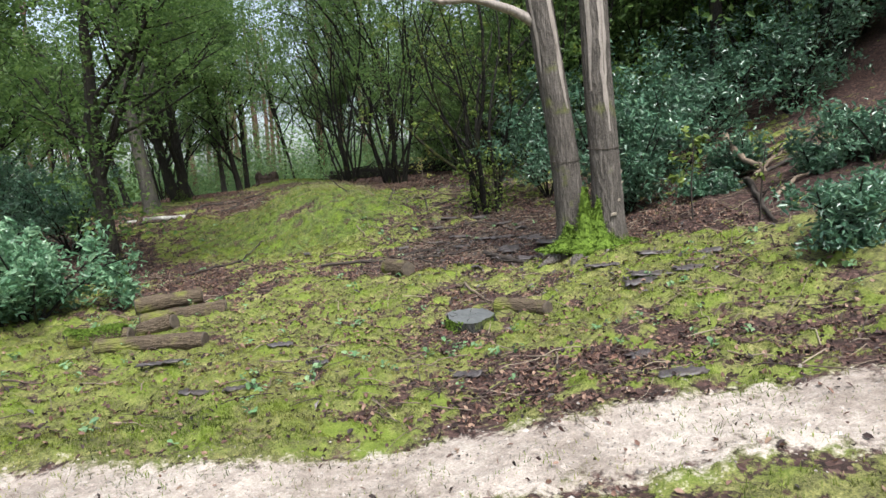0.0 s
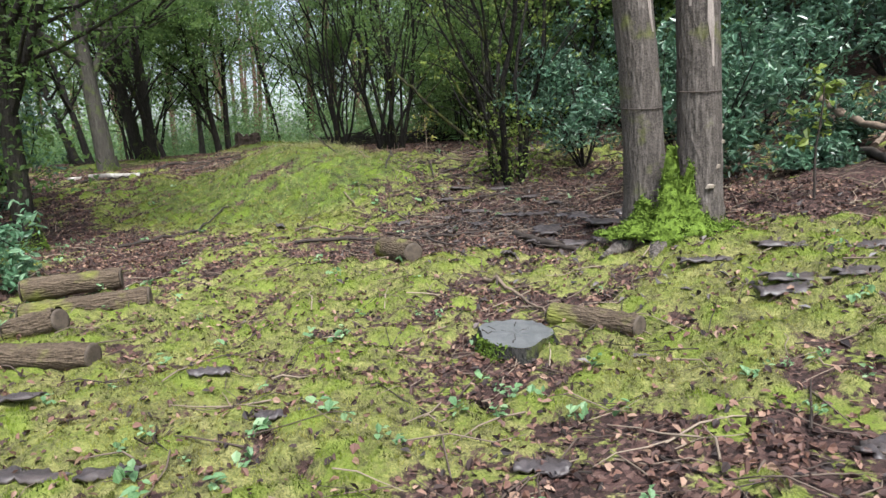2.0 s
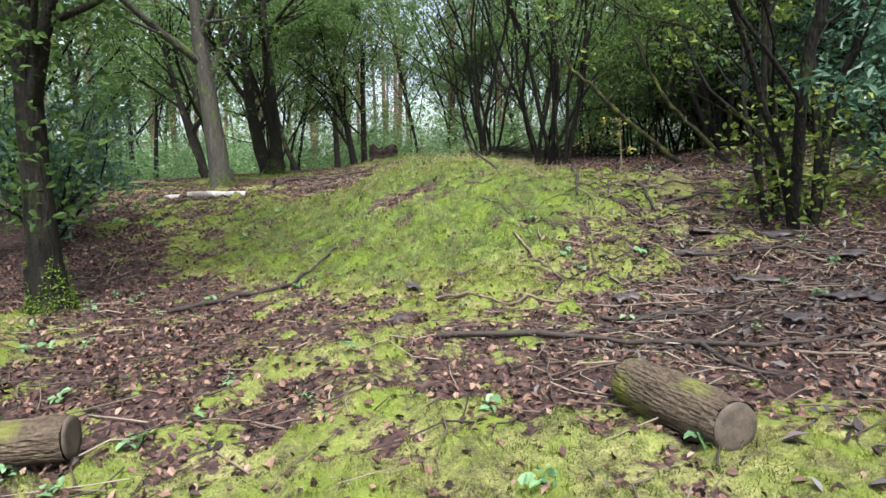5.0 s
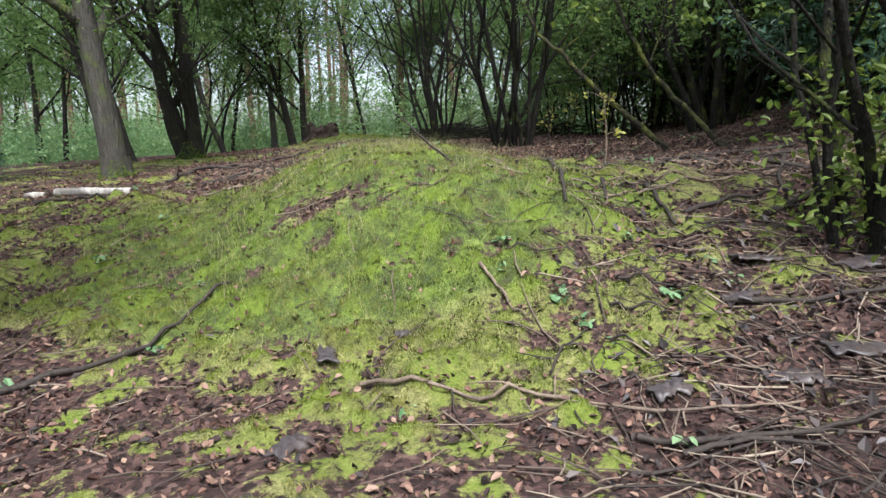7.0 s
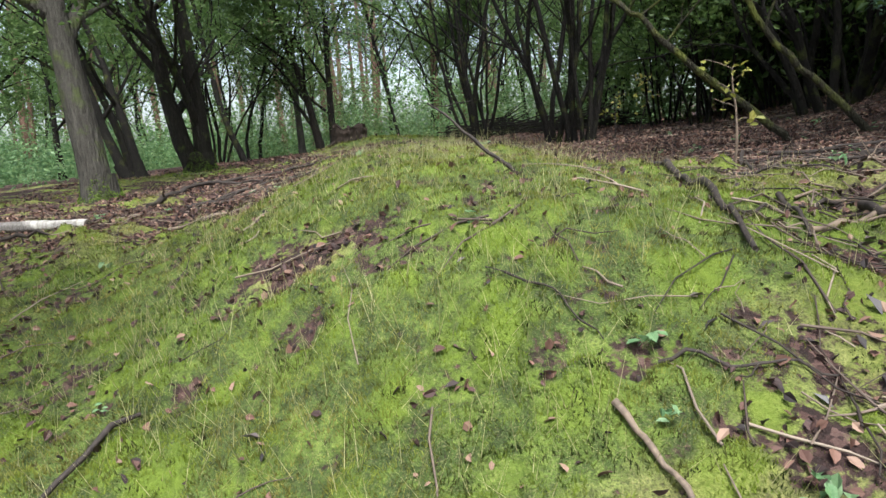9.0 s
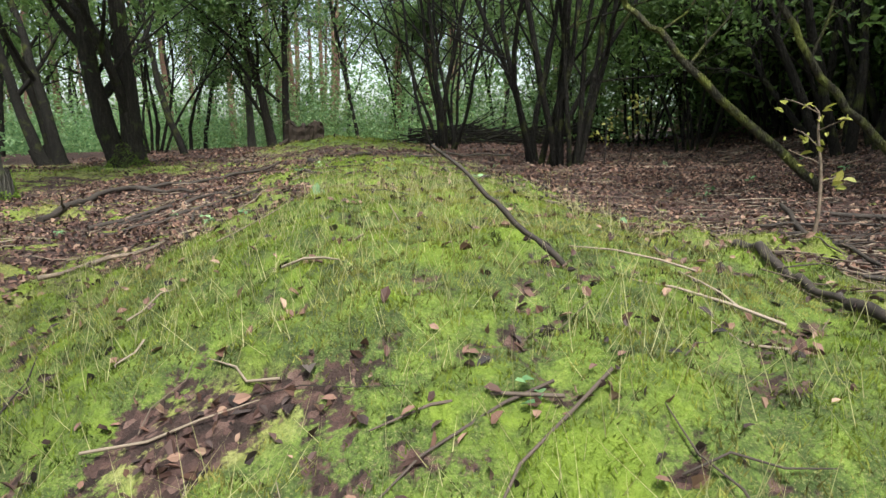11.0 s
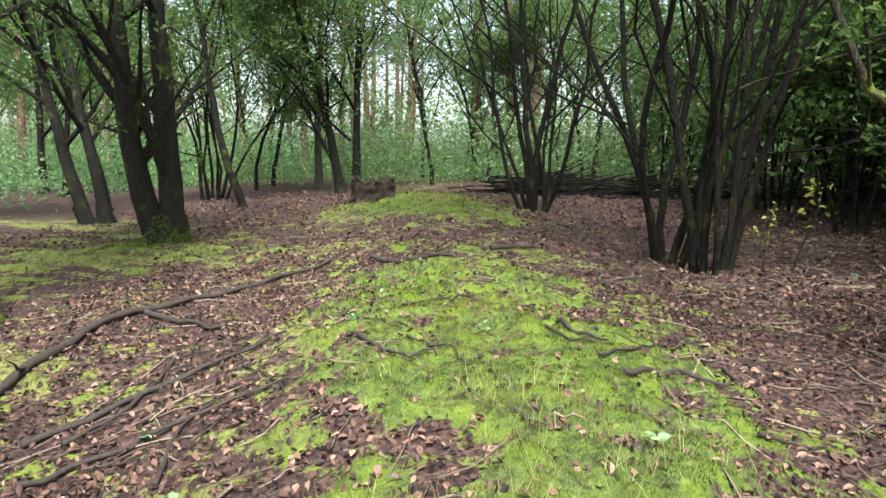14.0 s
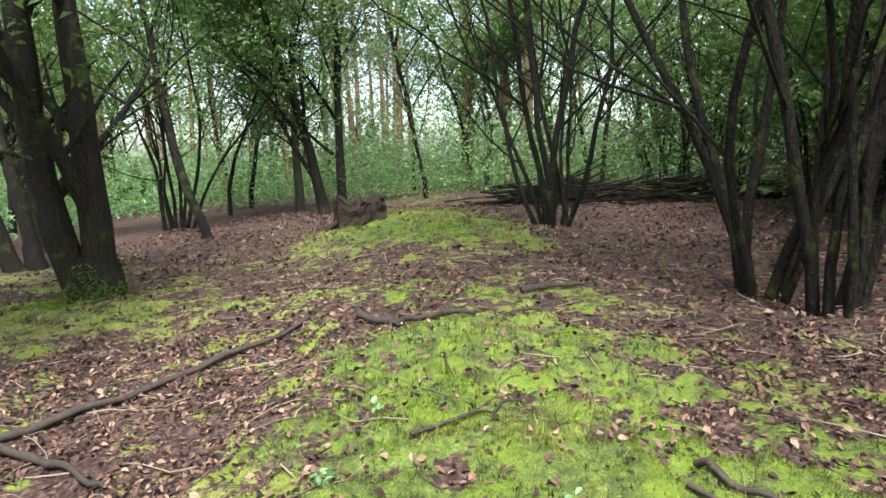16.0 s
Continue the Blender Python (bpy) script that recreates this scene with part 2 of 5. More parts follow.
    n.surface(tone, 0.85, n.bump(height, 1.0, 0.045), 0.2)
    return n.mat


M_GROUND = ground_material()
# next two barks: near-black backlit look against the sky put into the colour
M_BARK_DARK = bark_material("backlit_dark_bark", (0.005, 0.0045, 0.004), (0.013, 0.0115, 0.010), (0.038, 0.034, 0.028), 1.4, 0.25, (0.045, 0.055, 0.012))
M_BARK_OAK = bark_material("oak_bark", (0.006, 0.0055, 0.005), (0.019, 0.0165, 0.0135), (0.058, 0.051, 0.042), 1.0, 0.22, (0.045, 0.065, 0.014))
M_BARK_GREY = bark_material("grey_mossy_bark", (0.020, 0.018, 0.015), (0.060, 0.055, 0.046), (0.125, 0.115, 0.10), 0.9, 0.30, (0.06, 0.08, 0.018))
M_BARK_PINE = bark_material("pine_bark", (0.05, 0.030, 0.022), (0.14, 0.085, 0.062), (0.27, 0.17, 0.125), 0.8, 0.0)
M_BARK_DEAD = bark_material("weathered_dead_bark", (0.014, 0.012, 0.011), (0.072, 0.061, 0.054), (0.25, 0.22, 0.195), 0.9, 0.12, (0.08, 0.09, 0.02))
M_BARK_LOG = bark_material("log_bark", (0.022, 0.016, 0.012), (0.085, 0.062, 0.044), (0.23, 0.18, 0.125), 1.7, 0.3, (0.13, 0.14, 0.03))
M_BARK_LEAN = bark_material("smooth_green_bark", (0.012, 0.011, 0.008), (0.035, 0.032, 0.022), (0.08, 0.073, 0.05), 1.6, 0.5, (0.10, 0.11, 0.025))
M_BIRCH = plain_material("birch_bark", (0.14, 0.12, 0.10), (0.62, 0.59, 0.54), 9, 0.6, 0.3, (0.5, 0.5, 3.0), 0.3, (0.05, 0.04, 0.035))
M_BARE_WOOD = plain_material("bare_weathered_wood", (0.10, 0.08, 0.07), (0.36, 0.31, 0.275), 7, 0.7, 0.5, (4, 4, 0.35))
M_CUT = plain_material("sawn_wood", (0.030, 0.024, 0.019), (0.115, 0.088, 0.066), 14, 0.8, 0.4)
M_CUT_GREY = plain_material("wet_grey_sawn_wood", (0.050, 0.052, 0.053), (0.135, 0.137, 0.135), 10, 0.45, 0.4, None, 0.5)
M_STUMP_SIDE = bark_material("blackened_stump_bark", (0.008, 0.008, 0.008), (0.022, 0.021, 0.019), (0.06, 0.056, 0.05), 1.6, 0.25, (0.10, 0.12, 0.02))
M_SLAB = plain_material("wet_bark_slab", (0.018, 0.015, 0.015), (0.085, 0.069, 0.068), 11, 0.45, 0.6, None, 0.5, (0.06, 0.045, 0.038))
M_ROT = plain_material("rotten_wood", (0.006, 0.0045, 0.0035), (0.038, 0.024, 0.016), 13, 0.9, 0.8, (3, 3, 0.6))
M_STICK = plain_material("dead_stick", (0.012, 0.009, 0.008), (0.055, 0.042, 0.034), 18, 0.75, 0.4, (2, 2, 0.5))
M_STICK_PALE = plain_material("pale_peeled_stick", (0.05, 0.037, 0.027), (0.27, 0.20, 0.145), 9, 0.7, 0.5, None, 0.3, (0.07, 0.052, 0.04))
M_FUNGUS = plain_material("bracket_fungus", (0.16, 0.13, 0.10), (0.34, 0.29, 0.24), 16, 0.7, 0.4)
M_MOSS = plain_material("bright_moss", (0.034, 0.062, 0.007), (0.15, 0.225, 0.024), 24, 0.9, 1.0)
M_WIRE = plain_material("rusty_wire", (0.03, 0.025, 0.022), (0.08, 0.06, 0.05), 20, 0.6, 0.2)
M_LEAF_OAK = leaf_material("oak_leaves", (0.034, 0.072, 0.020), (0.10, 0.175, 0.044), (0.20, 0.29, 0.075), 0.6)
# also on far oaks and hedge, lighter to stand in for brighter light
M_LEAF_LIGHT = leaf_material("birch_and_far_lit_leaves", (0.055, 0.105, 0.03), (0.125, 0.215, 0.06), (0.24, 0.34, 0.11), 0.6)
M_LEAF_LAUREL = leaf_material("bluish_evergreen_leaves", (0.020, 0.058, 0.036), (0.062, 0.145, 0.082), (0.17, 0.28, 0.165), 0.25, 0.3, 0.6)
# lighter copy for the western bushes, their stronger light put into the colour
M_LEAF_LAUREL_LIT = leaf_material("lit_evergreen_leaves", (0.045, 0.115, 0.062), (0.14, 0.29, 0.155), (0.33, 0.48, 0.29), 0.4, 0.35, 0.5)
M_LEAF_BUSH = leaf_material("fresh_shrub_leaves", (0.05, 0.085, 0.012), (0.12, 0.18, 0.025), (0.26, 0.31, 0.06), 0.4)
M_LEAF_YELLOW = leaf_material("yellowing_leaves", (0.16, 0.18, 0.03), (0.32, 0.32, 0.06), (0.50, 0.45, 0.12), 0.4)
# far leaves, paled so that haze and light lie in the colour
M_LEAF_FAR_LIT = leaf_material("brightened_far_leaves", (0.07, 0.16, 0.06), (0.19, 0.33, 0.13), (0.38, 0.52, 0.23), 0.5)
M_NEEDLE = leaf_material("pine_needles", (0.012, 0.030, 0.014), (0.03, 0.058, 0.024), (0.06, 0.095, 0.04), 0.2)
M_FORB = leaf_material("forb_leaves", (0.06, 0.14, 0.055), (0.15, 0.28, 0.115), (0.31, 0.43, 0.23), 0.35)
M_GRASS = moss_shoot_material()
M_STRAW = leaf_material("dry_grass_stalks", (0.20, 0.20, 0.08), (0.38, 0.36, 0.17), (0.58, 0.52, 0.30), 0.45, 0.6, 0.2)
M_LITTER = island_material("dead_leaves", (0.010, 0.007, 0.007), (0.033, 0.018, 0.016), (0.066, 0.033, 0.027), (0.115, 0.060, 0.045), (0.18, 0.096, 0.069), (0.31, 0.205, 0.145), rough=0.65)
M_CHIP = island_material("bark_chips", (0.018, 0.014, 0.014), (0.055, 0.042, 0.040), (0.11, 0.085, 0.08), rough=0.5, specular=0.5)
M_TWIG = island_material("fallen_twigs", (0.022, 0.017, 0.014), (0.07, 0.05, 0.04), (0.16, 0.12, 0.09), (0.30, 0.24, 0.18))


# ---- mesh helpers ----
class Soup:
    """Collects quads and triangles for one mesh."""

    def __init__(self):
        self.v, self.q, self.n = [], [], 0
        self.mats = []

    def add(self, verts, quads, mat=0):
        verts, quads = np.asarray(verts, float).reshape(-1, 3), np.asarray(quads, int).reshape(-1, 4)
        self.v.append(verts)
        self.q.append(quads + self.n)
        self.mats.append(np.full(len(quads), mat))
        self.n += len(verts)

    def mesh(self, name, materials, smooth_shade=True):
        v, q = np.vstack(self.v), np.vstack(self.q)
        me = bpy.data.meshes.new(name)
        tri = q[:, 2] == q[:, 3]
        counts = np.where(tri, 3, 4)
        loops = q.ravel()[np.stack([np.ones(len(q), bool)] * 3 + [~tri], 1).ravel()]
        me.vertices.add(len(v))
        me.vertices.foreach_set("co", v.astype(np.float32).ravel())
        me.loops.add(len(loops))
        me.loops.foreach_set("vertex_index", loops.astype(np.int32))
        me.polygons.add(len(q))
        me.polygons.foreach_set("loop_start", np.r_[0, np.cumsum(counts)[:-1]].astype(np.int32))
        me.polygons.foreach_set("loop_total", counts.astype(np.int32))
        me.polygons.foreach_set("material_index", np.concatenate(self.mats).astype(np.int32))
        me.polygons.foreach_set("use_smooth", np.full(len(q), smooth_shade))
        for m in materials:
            me.materials.append(m)
        me.update(calc_edges=True)
        return me


def part(name, soup, material, parent=None, label="", smooth_shade=True):
    """One mesh object from a soup, under a thing, a part, or nothing."""
    mats = material if isinstance(material, (list, tuple)) else [material]
    ob = new(name, soup.mesh(name, mats, smooth_shade))
    if parent is not None:
        ob.parent = parent
    if label:
        tagged(ob, label)
    return ob


def thing(name, x, y, z, label, category, group="", kind="", turn=0.0):
    ob = new(name)
    ob.matrix_basis = pose(x, y, z, 0, 0, turn)
    return tagged(ob, label, category, group, kind)


def unit(v):
    v = np.asarray(v, float)
    return v / (np.linalg.norm(v) + 1e-9)


def tube(soup, points, radii, sides=7, cap=True, rng=None, rough=0.0, mat=0):
    """A tapered tube along points, with uneven rings where rough > 0."""
    p, r = np.asarray(points, float), np.asarray(radii, float)
    k = len(p)
    tang = np.gradient(p, axis=0)
    tang /= np.linalg.norm(tang, axis=1)[:, None] + 1e-9
    ref = np.array([0.0, 0.0, 1.0]) if abs(tang[0][2]) < 0.8 else np.array([1.0, 0.0, 0.0])
    side = unit(np.cross(tang[0], ref))
    rings = []
    ang = np.arange(sides) * 2 * np.pi / sides
    lobes = 1 + (rough * rng.normal(size=sides) if rough else 0)
    for i in range(k):
        side = unit(side - tang[i] * np.dot(side, tang[i]))
        other = np.cross(tang[i], side)
        rr = r[i] * lobes * (1 + (0.5 * rough * rng.normal(size=sides) if rough else 0))
        rings.append(p[i] + (np.cos(ang) * rr)[:, None] * side + (np.sin(ang) * rr)[:, None] * other)
    v = np.vstack(rings)
    i, j = np.meshgrid(np.arange(k - 1), np.arange(sides), indexing="ij")
    jn = (j + 1) % sides
    q = np.stack([i * sides + j, i * sides + jn, (i + 1) * sides + jn, (i + 1) * sides + j], -1).reshape(-1, 4)
    soup.add(v, q, mat)
    if cap:
        for row, flip in ((0, True), (k - 1, False)):
            ring = rings[row]
            mid = ring.mean(0)
            a = np.arange(sides)
            b = (a + 1) % sides
            tri = np.stack([np.full(sides, sides), b if flip else a, a if flip else b, a if flip else b], 1)
            soup.add(np.vstack([ring, mid]), tri, mat)


def wander(rng, start, way, length, count, wobble, rise=0.0):
    """A wandering line from start; rise pulls it upwards."""
    pts, d = [np.asarray(start, float)], unit(way)
    step = length / count
    for _ in range(count):
        d = unit(d + rng.normal(size=3) * wobble + np.array([0, 0, rise]))
        pts.append(pts[-1] + d * step)
    return np.array(pts)


def leaves(soup, rng, centres, size, flat=0.5, detail=False, mat=0, narrow=0.5):
    """One leaf at each centre: a folded lozenge, or with detail a six-sided blade with a midrib fold."""
    c = np.asarray(centres, float)
    m = len(c)
    if m == 0:
        return
    a = rng.uniform(0, 2 * np.pi, m)
    tilt = rng.normal(-0.15, 0.55, m)
    along = np.stack([np.cos(a) * np.cos(tilt), np.sin(a) * np.cos(tilt), np.sin(tilt)], 1)
    up = rng.normal(size=(m, 3)) * (1 - flat) + np.array([0, 0, 1.0]) * flat
    side = np.cross(along, up)
    side /= np.linalg.norm(side, axis=1)[:, None] + 1e-9
    nor = np.cross(side, along)
    s = size * rng.uniform(0.6, 1.35, m)[:, None]
    w = s * narrow
    if not detail:
        v = np.stack([c - along * s * 0.5, c + side * w * 0.5 + nor * s * 0.12, c + along * s * 0.5 - nor * s * 0.06, c - side * w * 0.5 + nor * s * 0.12], 1)
        soup.add(v.reshape(-1, 3), np.arange(m * 4).reshape(-1, 4), mat)
    else:
        b, t = c - along * s * 0.5, c + along * s * 0.5 - nor * s * 0.12
        l1 = c - along * s * 0.18 + side * w * 0.5 + nor * s * 0.10
        l2 = c + along * s * 0.22 + side * w * 0.36 + nor * s * 0.05
        r1 = c - along * s * 0.18 - side * w * 0.5 + nor * s * 0.10
        r2 = c + along * s * 0.22 - side * w * 0.36 + nor * s * 0.05
        v = np.stack([b, l1, l2, t, r2, r1], 1).reshape(-1, 3)
        k = np.arange(m)[:, None] * 6
        q = np.concatenate([k + np.array([[0, 3, 2, 1]]), k + np.array([[0, 5, 4, 3]])], 1).reshape(-1, 4)
        soup.add(v, q, mat)


# ---- the ground ----
def band(v, a, b, soft):
    return smooth(a - soft, a + soft, v) * (1 - smooth(b - soft, b + soft, v))


def blob(x, y, cx, cy, rx, ry, turn=0.0):
    c, s = math.cos(radians(turn)), math.sin(radians(turn))
    dx, dy = x - cx, y - cy
    return np.exp(-((c * dx + s * dy) / rx) ** 2 - ((-s * dx + c * dy) / ry) ** 2)


def zones(x, y):
    """How mossy, how grassy-green and how sandy the floor is."""
    x, y = np.asarray(x, float), np.asarray(y, float)
    axis = -2.5 - 0.30 * (y - 13)
    u = x - axis + 0.30 * lattice(x, y, 0.75, 11) + 0.22 * lattice(x, y, 1.9, 12)
    track = band(y - 0.04 * x - 0.05 * np.sin(1.3 * x) - 0.10 * lattice(x, y, 1.6, 13), 2.95, 3.95, 0.5) * 0.85
    front = (0.94 + 0.06 * (1 - smooth(-1.5, 0.5, x))) * (1 - smooth(8.6, 10.2, y + 0.25 * x + 0.5 * lattice(x, y, 1.1, 14))) + 0.05
    front = front - 0.55 * blob(x, y, 0.55, 5.15, 0.55, 0.8, 20) - 0.45 * blob(x, y, -0.25, 6.7, 0.42, 0.9) - 0.40 * blob(x, y, 2.0, 5.2, 1.0, 0.35)
    front = front - 0.6 * blob(x, y, 0.9, 7.7, 0.9, 0.5) + 0.35 * blob(x, y, 2.6, 7.6, 1.2, 0.9)
    front = front - 0.45 * smooth(4.0, 6.5, x) - 0.85 * blob(x, y, -4.3, 9.6, 1.2, 1.5) - 0.5 * blob(x, y, 0.24, 6.5, 0.38, 0.34) - 0.55 * blob(x, y, -1.5, 10.0, 1.0, 0.5) - 0.4 * blob(x, y, -2.9, 9.2, 0.8, 0.4)
    u = u - 0.45 * smooth(14.5, 17.5, y) * (1 - smooth(20, 22, y))
    wide = np.where(u < 0, 2.3 - 1.05 * smooth(13.5, 16.5, y), 1.15 + 1.0 * smooth(12.2, 14.2, y))
    ridge = (1.12 - 0.12 * smooth(14.5, 17, y)) * np.exp(-np.abs((u + 0.15) / wide) ** 2.2) * smooth(11.0, 12.8, y + 0.2 * u) * (1 - 0.75 * smooth(21.3, 22.3, y))
    ridge = ridge - 1.5 * blob(x, y, -3.45, 13.72, 0.42, 0.24) - 0.5 * blob(x, y, -3.9, 17.2, 0.35, 0.5) - 0.45 * blob(x, y, -4.4, 20.6, 0.4, 0.3)
    ridge = ridge + 0.75 * blob(x, y, -7.4, 27.8, 2.2, 2.6) + 0.35 * blob(x, y, -5.1, 23.0, 1.8, 0.4)
    flat_left = 0.85 * blob(x, y, -6.0, 14.8, 2.6, 1.4, -15) + 0.5 * blob(x, y, -4.7, 13.5, 1.1, 0.8) + 0.55 * blob(x, y, -9.6, 22.6, 2.2, 1.0) + 0.4 * blob(x, y, -7.6, 18.2, 1.0, 0.7) + 0.35 * blob(x, y, -15, 24.5, 4, 2.5) + 0.45 * blob(x, y, -11.5, 19.5, 4, 4)
    right = 0.55 * blob(x, y, 0.2, 14.6, 1.3, 0.9) + 0.55 * blob(x, y, -0.7, 13.9, 0.9, 0.9) + 0.45 * blob(x, y, 3.4, 13.5, 1.5, 2.0) + 0.5 * blob(x, y, 5.8, 12.0, 2.2, 2.4) + 0.45 * blob(x, y, 2.4, 15.5, 1.4, 1.5)
    right = right + 0.42 * blob(x, y, -0.9, 12.1, 0.5, 0.5) + 0.36 * blob(x, y, 0.3, 12.6, 0.5, 0.4)
    ridge = ridge + 0.62 * blob(x, y, -2.5, 10.9, 1.5, 1.3) + 0.5 * blob(x, y, -4.3, 12.4, 1.2, 1.2)
    moss = np.maximum(front * smooth(-6, 2, y + 6), 0) + ridge + flat_left + right
    patch = 0.24 * lattice(x, y, 0.9, 4) + 0.26 * lattice(x, y, 2.3, 5) + 0.34 * lattice(x, y, 5.1, 6) + 0.26 * lattice(x, y, 9.3, 7)
    moss = np.clip(0.88 * moss + patch * smooth(0.05, 0.5, moss) * (1 - 0.45 * band(y, 12.2, 16.0, 0.8) * (np.abs(u) < 1.6)) - 0.03, 0, 1)
    moss = np.clip(moss - (0.22 * smooth(0.2, 0.6, lattice(x, y, 3.4, 8)) + 0.34 * smooth(0.2, 0.6, lattice(x, y, 6.8, 9))) * (band(y, 10.5, 15.0, 1.0) + 0.5 * band(y, 15.0, 24.0, 1.0)) * moss, 0, 1)
    moss = np.clip(moss - 0.52 * smooth(0.12, 0.62, 0.6 * lattice(x, y, 7.4, 15) + 0.5 * lattice(x, y, 15.0, 16)) * (1 - smooth(9.0, 11.0, y)) * moss, 0, 1)
    grassy = np.clip(ridge * smooth(11, 13.5, y) + flat_left * 0.5 + 0.35 * blob(x, y, -2.5, 4.6, 2.5, 0.8), 0, 1)
    return moss, grassy, np.clip(track, 0, 1)


def cushion(x, y):
    """Rounded moss cushions of two sizes, 0 in the gaps between them and 1 on their tops."""
    x, y = np.asarray(x, float), np.asarray(y, float)
    best = np.zeros(np.broadcast(x, y).shape)
    for size, tall, seed in ((0.34, 1.0, 3.0), (0.15, 0.62, 8.0)):
        i, j = np.floor(x / size), np.floor(y / size)
        for a in (-1, 0, 1):
            for b in (-1, 0, 1):
                ci, cj = i + a, j + b
                h = lambda k: np.mod(np.sin(ci * 91.7 + cj * 47.3 + seed + k) * 9631.7, 1.0)
                d = ((x / size - ci - h(0.0)) ** 2 + (y / size - cj - h(2.1)) ** 2) / (0.30 + 0.55 * h(4.7)) ** 2
                best = np.maximum(best, tall * (0.55 + 0.45 * h(6.9)) * np.sqrt(np.clip(1 - d, 0, 1)))
    return best


def graded(lo, a, b, hi, step, grow=1.16):
    """Coordinates with a fine step from a to b that widens outwards to lo and hi."""
    mid = list(np.arange(a, b + step / 2, step))
    s, v = step, mid[-1]
    while v < hi:
        s *= grow
        v += s
        mid.append(v)
    s, v, low = step, mid[0], []
    while v > lo:
        s *= grow
        v -= s
        low.append(v)
    return np.array(low[::-1] + mid)


def roughness(x, y):
    """Cushions and hollows, a few centimetres high."""
    return 0.022 * lattice(x, y, 2.1, 1) + 0.020 * lattice(x, y, 4.7, 2) + 0.016 * lattice(x, y, 9.5, 3)


def floor_z(x, y):
    moss, grassy, track = zones(x, y)
    return ground_z(x, y) + roughness(x, y) * (1 - 0.7 * track) + (0.02 + 0.075 * cushion(x, y)) * smooth(0.40, 0.9, moss) * (1 - track)


def build_ground():
    xs, ys = graded(-400, -7.5, 3.6, 400, 0.048), graded(-400, 2.4, 23.0, 450, 0.048)
    gx, gy = np.meshgrid(xs, ys, indexing="ij")
    gz = floor_z(gx, gy)
    soup = Soup()
    n, m = len(xs), len(ys)
    i, j = np.meshgrid(np.arange(n - 1), np.arange(m - 1), indexing="ij")
    q = np.stack([i * m + j, (i + 1) * m + j, (i + 1) * m + j + 1, i * m + j + 1], -1).reshape(-1, 4)
    soup.add(np.stack([gx, gy, gz], -1).reshape(-1, 3), q)
    me = soup.mesh("ground", [M_GROUND])
    moss, grassy, track = zones(gx, gy)
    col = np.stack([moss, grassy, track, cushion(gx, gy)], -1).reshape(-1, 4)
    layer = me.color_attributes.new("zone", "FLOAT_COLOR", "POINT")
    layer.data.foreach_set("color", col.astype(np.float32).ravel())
    return tagged(new("ground", me), "mossy forest floor with brown leaf litter and a sandy track", "ground", kind="structure")


build_ground()


# ---- trees ----
def grow(rng, soup, tips, start, way, length, radius, depth, wobble=0.12, rise=0.05, sides=8, forks=4, spread=0.9, rough=0.06, first=0.35, taper=0.4, limbs=None):
    """A limb that wanders, tapers and throws off thinner limbs; the ends are collected in tips."""
    count = max(4, int(length / 0.45))
    count = min(count, 14)
    pts = wander(rng, start, way, length, count, wobble, rise)
    rad = radius * (1 - (1 - taper) * np.linspace(0, 1, len(pts)) ** 0.9)
    tube(soup, pts, rad, sides, False, rng, rough if radius > 0.05 else 0.0)
    if depth == 0:
        tips.extend(pts[len(pts) // 3:])
        return
    for k in range(forks):
        f = first + (1 - first) * (k + rng.uniform(0.2, 0.9)) / forks
        idx = min(len(pts) - 1, int(f * (len(pts) - 1)))
        d = unit(pts[min(idx + 1, len(pts) - 1)] - pts[max(idx - 1, 0)])
        out = unit(rng.normal(size=3) * np.array([1, 1, 0.5]))
        way2 = unit(d + out * spread)
        if limbs is not None:
            limbs.append(Soup())
        grow(rng, soup if limbs is None else limbs[-1], tips, pts[idx], way2, length * rng.uniform(0.35, 0.55), rad[idx] * rng.uniform(0.42, 0.62), depth - 1, wobble * 1.15, rise * 0.6, max(4, sides - 2), max(3, forks - 1), spread, rough, 0.25, 0.4, limbs)
    tips.append(pts[-1])


def crown(rng, soup, tips, count, size, puff=0.35, detail=False, narrow=0.55):
    """Leaves in sprays round the ends of the limbs, with gaps between the sprays."""
    tips = np.asarray(tips)
    hubs = tips[rng.integers(0, len(tips), max(1, count // 14))] + rng.normal(size=(max(1, count // 14), 3)) * puff * np.array([1, 1, 0.7])
    c = np.repeat(hubs, 14, axis=0)
    c = c + rng.normal(size=c.shape) * size * np.array([1.5, 1.5, 0.8])
    leaves(soup, rng, c, size, 0.45, detail, 0, narrow)


